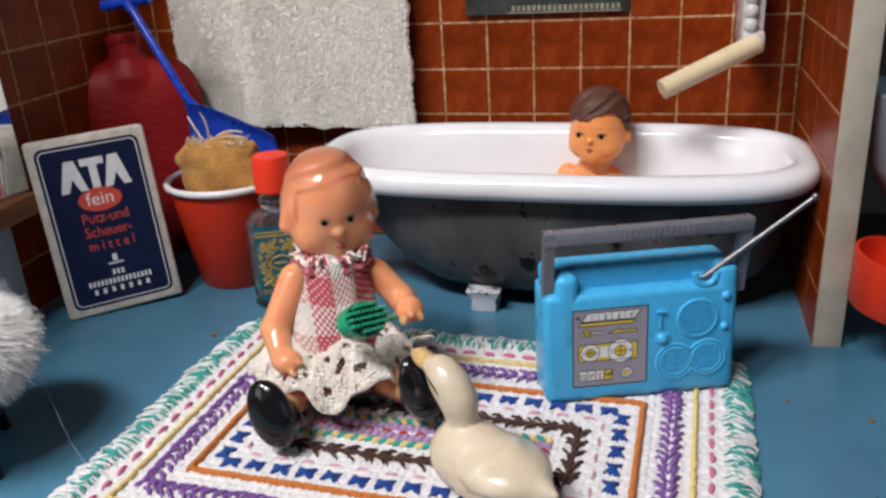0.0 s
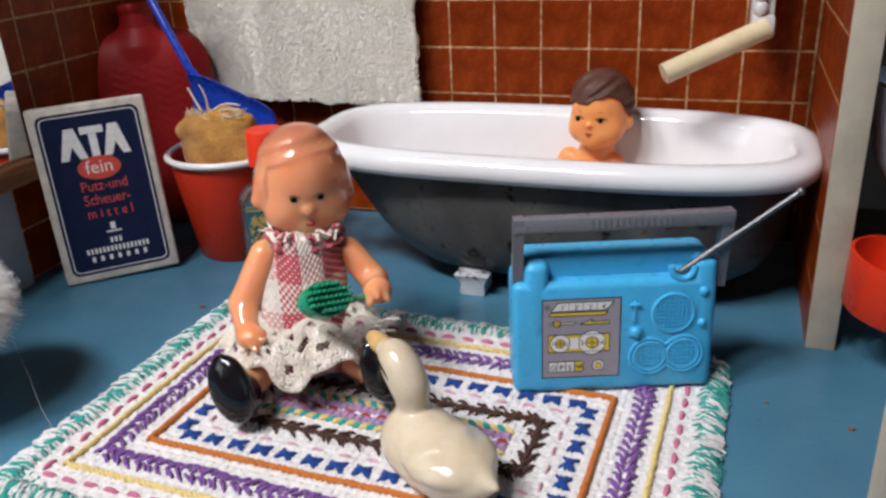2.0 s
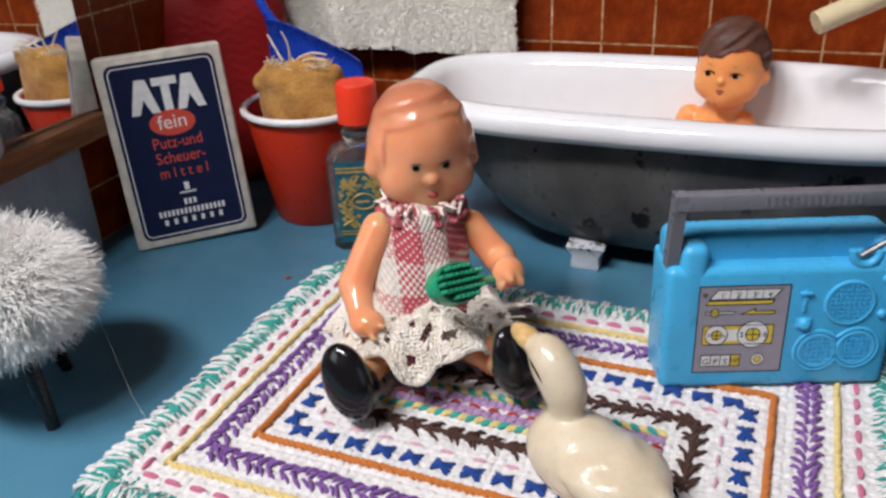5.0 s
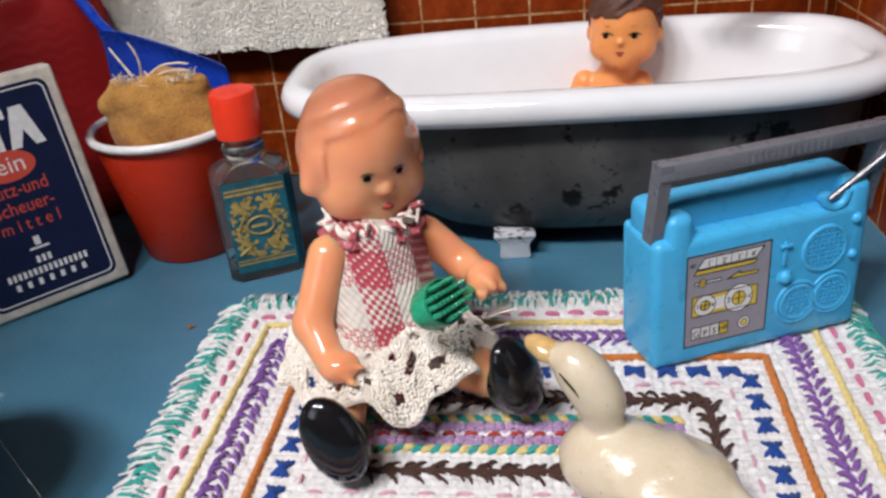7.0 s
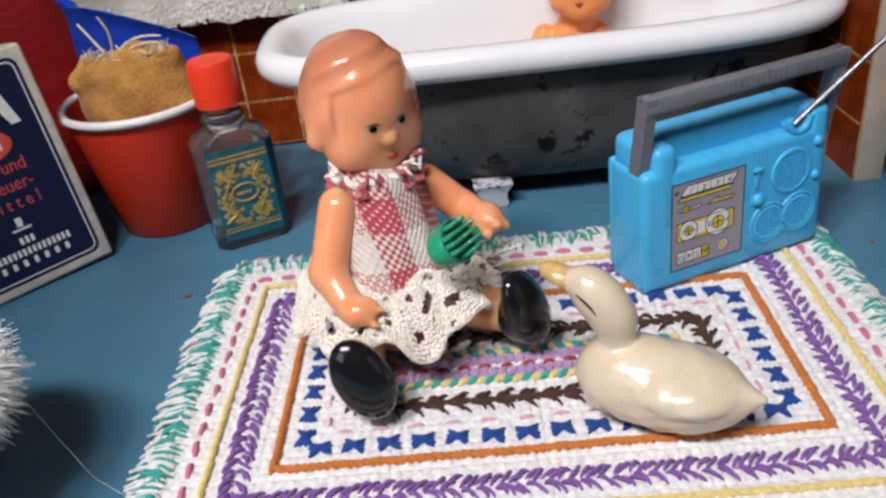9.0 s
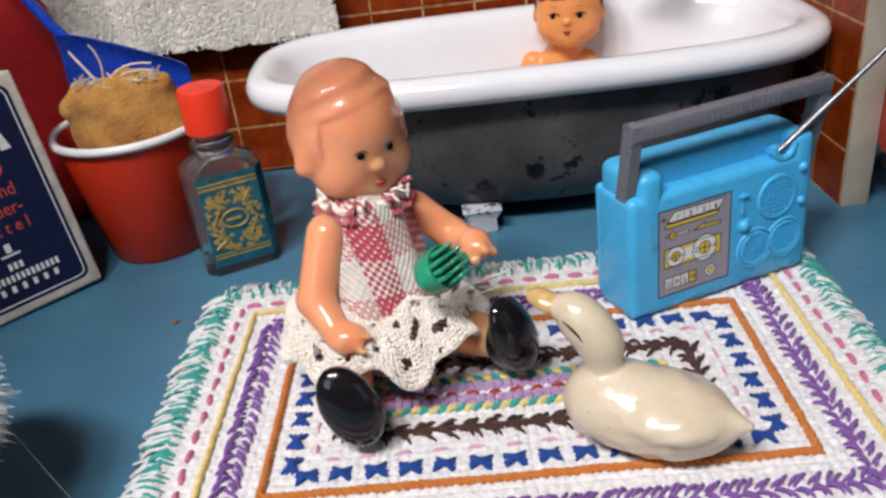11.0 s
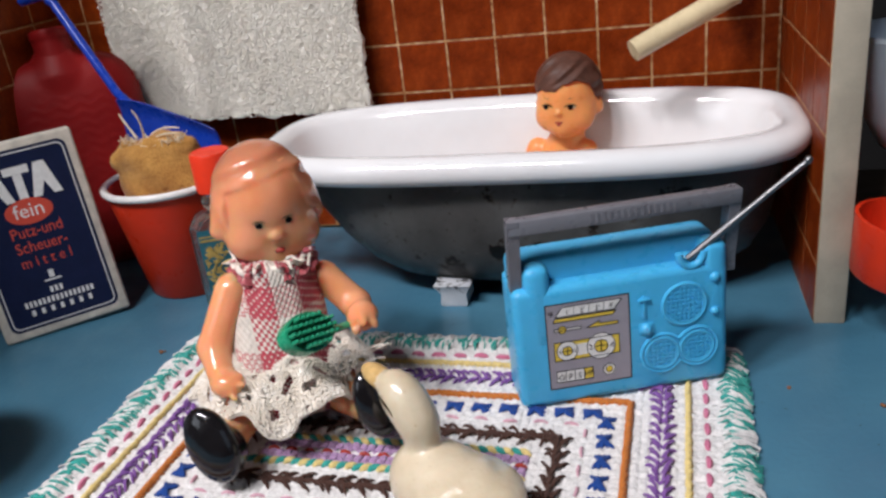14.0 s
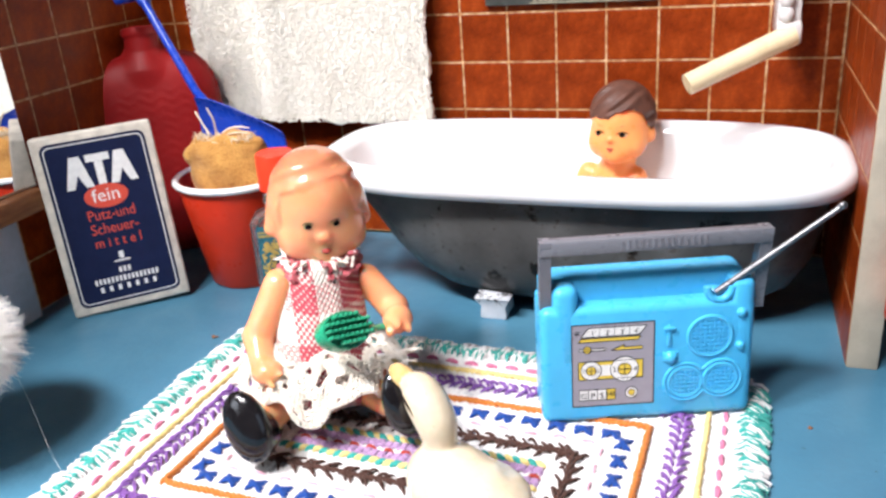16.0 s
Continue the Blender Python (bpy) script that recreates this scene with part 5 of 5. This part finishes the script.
for k in range(9):
    a = Vector((-8.3 + random.uniform(-.3, .3), 25.1 + random.uniform(-.3, .3), 2.9 + random.uniform(-.3, .3)))
    GIRL.tube([a, a + Vector((.5, -.1, .25)), a + Vector((random.uniform(.5, 1.0), random.uniform(-.4, .3), random.uniform(.0, .5)))], .024, 5, 6)
solid("girl_doll", GIRL, [CELLULOID, HAIRC, EYEPAINT, LIPS, SHOE, GINGHAM, LACE, RUFFLE], (-11.5, 25.4, .4), "glossy celluloid girl doll in gingham dress, seated on the rug", "doll")

BA = frame_axes(-105)
BC = (-2.78, 39.35, 7.42)


def boy(X, Y, Z):
    s = (X - BC[0]) * BA[0][0] + (Y - BC[1]) * BA[0][1]
    d = (X - BC[0]) * BA[1][0] + (Y - BC[1]) * BA[1][1]
    z = Z - BC[2]
    face = s_ell(s, d, z, (-.03, .05, -.02), (1.33, 1.42, 1.66))
    for q in (-1, 1):
        face = smin(face, s_ell(s, d, z, (q * .57 - .02, .66, -.80), (.70, .66, .60)), .45)
        face = smin(face, s_ell(s, d, z, (q * 1.33 - .03, -.02, -.42), (.20, .30, .36)), .12)
        face = -smin(-face, s_ell(s, d, z, (q * .48, 1.56, -.13), (.3, .16, .16)), .12)
    face = smin(face, s_ell(s, d, z, (0, .95, -1.22), (.45, .45, .36)), .4)
    face = smin(face, s_ell(s, d, z, (0, 1.40, -.42), (.15, .2, .14)), .12)
    body = smin(s_ell(s, d, z, (-.42, -.1, -3.7), (1.3, 1.05, 1.95)), s_cone(s, d, z, (-.1, -.05, -1.5), (-.35, -.1, -2.3), .72, .8), .25)
    for q in (-1, 1):
        body = smin(body, s_cone(s, d, z, (q * 1.15 - .50, -.05, -2.5), (q * 1.65 - .6, .5, -4.1), .5, .42), .25)
        body = smin(body, s_cone(s, d, z, (q * .6 - .2, .3, -4.7), (q * .7 - .2, 2.6, -4.6), .6, .5), .25)
    top = np.interp(s, (-1.5, -.86, -.3, .07, .42, .86, 1.2, 1.36, 1.5), (.30, .46, .50, .58, .84, .88, .52, -.05, -.5)) + .06 * np.sin(10 * s) * np.sin(3.1 * s + 1)
    hair = s_ell(s, d, z, (-.03, -.06, .30), (1.45, 1.54, 1.58))
    u = z * .9 - .75 * s
    wave = np.abs(np.sin(4.2 * u + .5 * np.sin(3 * s)))
    front = np.clip(d * 1.2 + .2, 0, 1)
    hair = hair - front * (.10 * wave - .05) - .03 * front * np.sin(13 * u + 2 * d)
    side = np.clip((s - .9) * 3, 0, 1)
    hair = hair - .03 * side * np.sin(13 * z + 8 * s)
    cut = -smin(-(z - top) * .75, -(.15 - d), .08)
    hair = np.maximum(-smin(-hair, cut, .03), -z - .50)
    return smin(smin(face, body, .15), hair, .02), np.minimum(face, body), hair


verts, faces = nets(lambda X, Y, Z: boy(X, Y, Z)[0], (-5.4, 36.0, 1.4), (-.2, 41.6, 9.7), .062)
cen = np.array([verts[f].mean(axis=0) for f in faces])
_, fa, ha = boy(cen[:, 0], cen[:, 1], cen[:, 2])
BOY = M().add(verts, faces)
BOY.mi = [1 if h < fv + .008 else 0 for fv, h in zip(fa, ha)]
def on_boy(s, z, out=0.0):
    return at(BC, BA, s, skin_d(boy, BC, BA, s, z) + out, z)


for q in (-1, 1):
    BOY.ell(on_boy(q * .54, -.21, -.05), (.19, .09, .075), 2, 14, 8)
    BOY.ell(on_boy(q * .54 - .03, -.20, -.03), (.135, .11, .105), 3, 14, 8)
    BOY.tube([on_boy(q * w, h, .012) for w, h in ((.27, -.19), (.37, -.11), (.51, -.075), (.65, -.10), (.79, -.17))], [.012, .026, .034, .03, .012], 6, 3)
    BOY.tube([on_boy(q * w, h, -.005) for w, h in ((.32, .14), (.50, .19), (.68, .16))], [.006, .016, .006], 5, 1)
for q in (-1, 1):
    BOY.ell(on_boy(q * .07, -.85, -.03), (.115, .075, .06), 4, 12, 8)
BOY.ell(on_boy(0, -.95, -.03), (.12, .07, .05), 4, 12, 8)
solid("boy_doll", BOY, [RUBBERSKIN, BROWNHAIR, EYEWHITE, EYEPAINT, LIPS], (-2.75, 39.35, 1.6), "orange rubber boy doll with brown hair seated in the bathtub", "doll")

# ---- hairbrush ----
brush = thing("hairbrush", "small green plastic hairbrush lying in the girl doll's lap", "hairbrush", -9.38, 23.3, 4.65, rx=0, ry=14, rz=66)
TIP = pose(0, 0, 0, 56, 0, 0)
part("brush_head", M().loft([[((.98 * math.cos(2 * math.pi * k / 32)) * q, (.62 * math.sin(2 * math.pi * k / 32)) * q, z) for k in range(32)] for z, q in ((-.44, .66), (-.42, .86), (-.32, .97), (.06, 1.0), (.14, .98), (.16, .90), (.08, .86))], xf=TIP), GREEN, brush)
BR = M()
for i in range(-4, 5):
    for j in range(-2, 3):
        x, y = i * .195, j * .205
        if (x / .86) ** 2 + (y / .52) ** 2 < 1:
            BR.tube([(x, y, .06), (x * 1.05, y * 1.05, .38), (x * 1.06, y * 1.06, .43)], [.078, .066, .04], 7, 0, TIP)
part("bristles", BR, GREEN, brush, kind="stuff")
part("brush_handle", M().tube([(.85, 0, -.12), (1.3, 0, -.14), (2.1, 0, -.12)], [.28, .17, .19], 10, flat=.6), GREEN, brush)

# ---- fluffy stool ----
stool = thing("fluffy_stool", "round stool with white fur seat and black splayed legs", "stool", -23.35, 19.55, 0)
part("seat", M().ell((0, 0, 4.35), (2.35, 2.35, 1.35), 0, 28, 14), FUR, stool, "white cushion under the fur")
FU = M()
for k in range(15000):
    z0 = random.uniform(-1, 1)
    a = random.uniform(0, 6.283)
    q = math.sqrt(1 - z0 * z0)
    nrm = Vector((q * math.cos(a), q * math.sin(a), z0))
    p = Vector((2.35 * nrm.x, 2.35 * nrm.y, 4.35 + 1.5 * nrm.z))
    g = (nrm + Vector((random.uniform(-.7, .7), random.uniform(-.7, .7), random.uniform(-.9, .5)))).normalized()
    L = random.uniform(.4, 1.1)
    FU.tube([p, p + g * L * .5 + Vector((0, 0, .02)), p + g * L + Vector((random.uniform(-.2, .2), random.uniform(-.2, .2), -.12))], [.016, .013, .005], 3, caps=(False, False))
part("fur", FU, FUR, stool, "long white fur", kind="stuff")
for a in (-24, 96, 216):
    c, s = math.cos(radians(a)), math.sin(radians(a))
    part("leg", M().tube([(1.1 * c, 1.1 * s, 3.6), (2.0 * c, 2.0 * s, 0)], [.34, .22], 10), BLACKWOOD, stool, "black lacquered leg")
hair = M().tube([(-20.9, 20.9, 3.4), (-20.2, 20.6, 1.9), (-19.4, 20.1, .75), (-18.3, 19.4, .5)], .004, 4)
solid("loose_hair", hair, FUR, (-19.6, 20.2, .5), "single loose white hair from the stool to the rug", "hair")

# ---- shelf with mirror against the west wall ----
shelf = thing("wash_shelf", "wooden shelf on a pale blue panel against the tiled wall", "shelf", LEFT, 22.5, 0)
part("board", M().box((.85, 0, 5.7), (1.5, 17.0, 1.0), bev=.12), WOOD, shelf, "brown stained wooden board")
part("panel", M().box((.3, -.55, 2.6), (.5, 15.9, 5.2), bev=.05), PALEBLUE, shelf, "pale blue painted panel with scratches")
mirror = thing("mirror", "small upright mirror standing on the wooden shelf", "mirror", LEFT + .8, 27.6, 6.2, ry=-1, rz=-2.5)
part("backing", M().box((-.12, 0, 5.6), (.2, 7.2, 11.2), bev=.04), CLEARWHITE, mirror)
part("glass", M().box((.02, 0, 5.6), (.06, 7.0, 11.0)), MIRROR, mirror, "silvered glass", smooth=False)

for x, y, r in ((-19.2, 29.6, .16), (7.5, 27.1, .13), (4.9, 28.0, .1)):
    v2, f2 = nets(lambda X, Y, Z: s_ell(X, Y, Z, (0, 0, r * .4), (r, r * .6, r * .4)) + .03 * np.sin(22 * X + 17 * Y), (-.4, -.4, -.1), (.4, .4, .4), .05)
    solid("crumb", M().add(v2 + np.array((x, y, 0)), f2), WOOD, (x, y, 0), "small brown crumb on the blue floor", "crumb", "crumbs on the floor")
cup = thing("beaker", "milky clear plastic beaker on the wooden shelf", "beaker", -28.6, 24.6, 6.2)
part("cup", M().lathe([(0, 0), (.75, 0), (.85, .1), (.95, .25), (1.0, 2.6), (.92, 2.6), (.8, .3), (0, .25)], 32, caps=(False, False)), CLEARWHITE, cup)

# ---- next room: red pail, partition of the front room ----
pail2 = thing("red_pail", "red plastic pail tilted against the end of the partition", "bucket", 9.1, 31.55, 2.2, ry=9)
part("pail", M().lathe([(0, 0), (1.8, 0), (1.92, .12), (2.18, 2.15), (2.05, 2.15), (1.78, .3), (0, .3)], 40, caps=(False, False)), RED, pail2)
peg = thing("wooden_peg", "small turned wooden peg with a round head in the red pail", "peg", 8.9, 31.9, 2.75, ry=38)
part("stick", M().tube([(0, 0, -.4), (0, 0, 2.1)], .13, 10), PEGWOOD, peg)
part("head", M().lathe([(.13, 1.95), (.62, 2.05), (.66, 2.15), (.6, 2.25), (0, 2.3)], 24, caps=(False, False)), PEGWOOD, peg)
basin2 = thing("washbasin", "pale blue-white washbasin fixed to the far side of the partition", "washbasin", 10.6, 35.4, 5.4)
part("bowl", M().loft([[(2.9 * q * math.copysign(abs(math.cos(2 * math.pi * k / 40)) ** .6, math.cos(2 * math.pi * k / 40)), 2.2 * q * math.copysign(abs(math.sin(2 * math.pi * k / 40)) ** .6, math.sin(2 * math.pi * k / 40)), z) for k in range(40)] for z, q in ((0, .42), (.5, .66), (1.6, .86), (3.2, .97), (4.3, 1.04), (4.5, 1.05), (4.62, 1.0), (4.45, .93), (3.0, .84), (1.2, .6))]), BASINWHITE, basin2, "glazed rounded bowl with a rolled rim")
part("stem", M().lathe([(1.0, -5.35), (.75, -4.6), (.6, -2.5), (.9, .3)], 24), BASINWHITE, basin2, "foot under the bowl")
front = thing("front_partition", "partition with a cream edge and orange and red wallpaper", "partition", 6.05, 16.75, 0, rz=-12)
part("edge", M().box((.2, 0, 12), (.42, .5, 24), bev=.05), CREAM, front, "cream painted edge")
part("orange_panel", M().box((.72, .05, 12), (.62, .4, 24)), ORANGEWALL, front, "orange papered strip", smooth=False)
part("red_panel", M().box((4.0, .1, 12), (5.9, .4, 24)), REDWALL, front, "red papered panel", smooth=False)

# ---- tiles on the walls ----
def tiles(wall_ob, origin, along, out, count, pitch, zs, limit):
    """Tiles in rows on a wall: origin (x, y), unit step along, outward direction, all sharing meshes by size."""
    cache = {}
    for k in range(count):
        a0, a1 = origin[2] + pitch * k, origin[2] + pitch * (k + 1)
        a0, a1 = max(a0, limit[0]), min(a1, limit[1])
        if a1 - a0 < .25:
            continue
        for zi in range(len(zs) - 1):
            w, h = a1 - a0 - .10, zs[zi + 1] - zs[zi] - .10
            key = (round(w, 3), round(h, 3))
            if key not in cache:
                g = M()
                o = [(-w / 2, -h / 2), (w / 2, -h / 2), (w / 2, h / 2), (-w / 2, h / 2)]
                g.loft([[(x, 0, z) for x, z in o], [(x, -.010, z) for x, z in o], [(x * .99, -.016, z * .99) for x, z in o]], caps=(False, True))
                cache[key] = mesh_of("tile", g, TILE, smooth=False)
            ob = new("tile", cache[key])
            ob.parent = wall_ob
            mid = (a0 + a1) / 2
            ob.matrix_basis = pose((origin[0] + along[0] * mid) * CM, (origin[1] + along[1] * mid) * CM, (zs[zi] + zs[zi + 1]) / 2 * CM, random.uniform(-.25, .25), 0, out + random.uniform(-.25, .25))


ROWS_Z = [0.02] + [2.3 + 2.4 * k for k in range(10)]
tiles(wall_north, (0, BACK, 0.75 - 2.42 * 13), (1, 0), 0, 16, 2.42, ROWS_Z, (LEFT, RIGHT))
tiles(wall_west, (LEFT, 0, 12.2), (0, 1), 90, 12, 2.6, [0.02, 2.55, 5.0, 7.45, 9.9, 12.35, 14.8, 17.25, 19.7, 22.15], (12.2, BACK))
tiles(wall_east, (6.35, 0, 32.5), (0, 1), -90, 5, 2.42, ROWS_Z, (32.5, BACK))
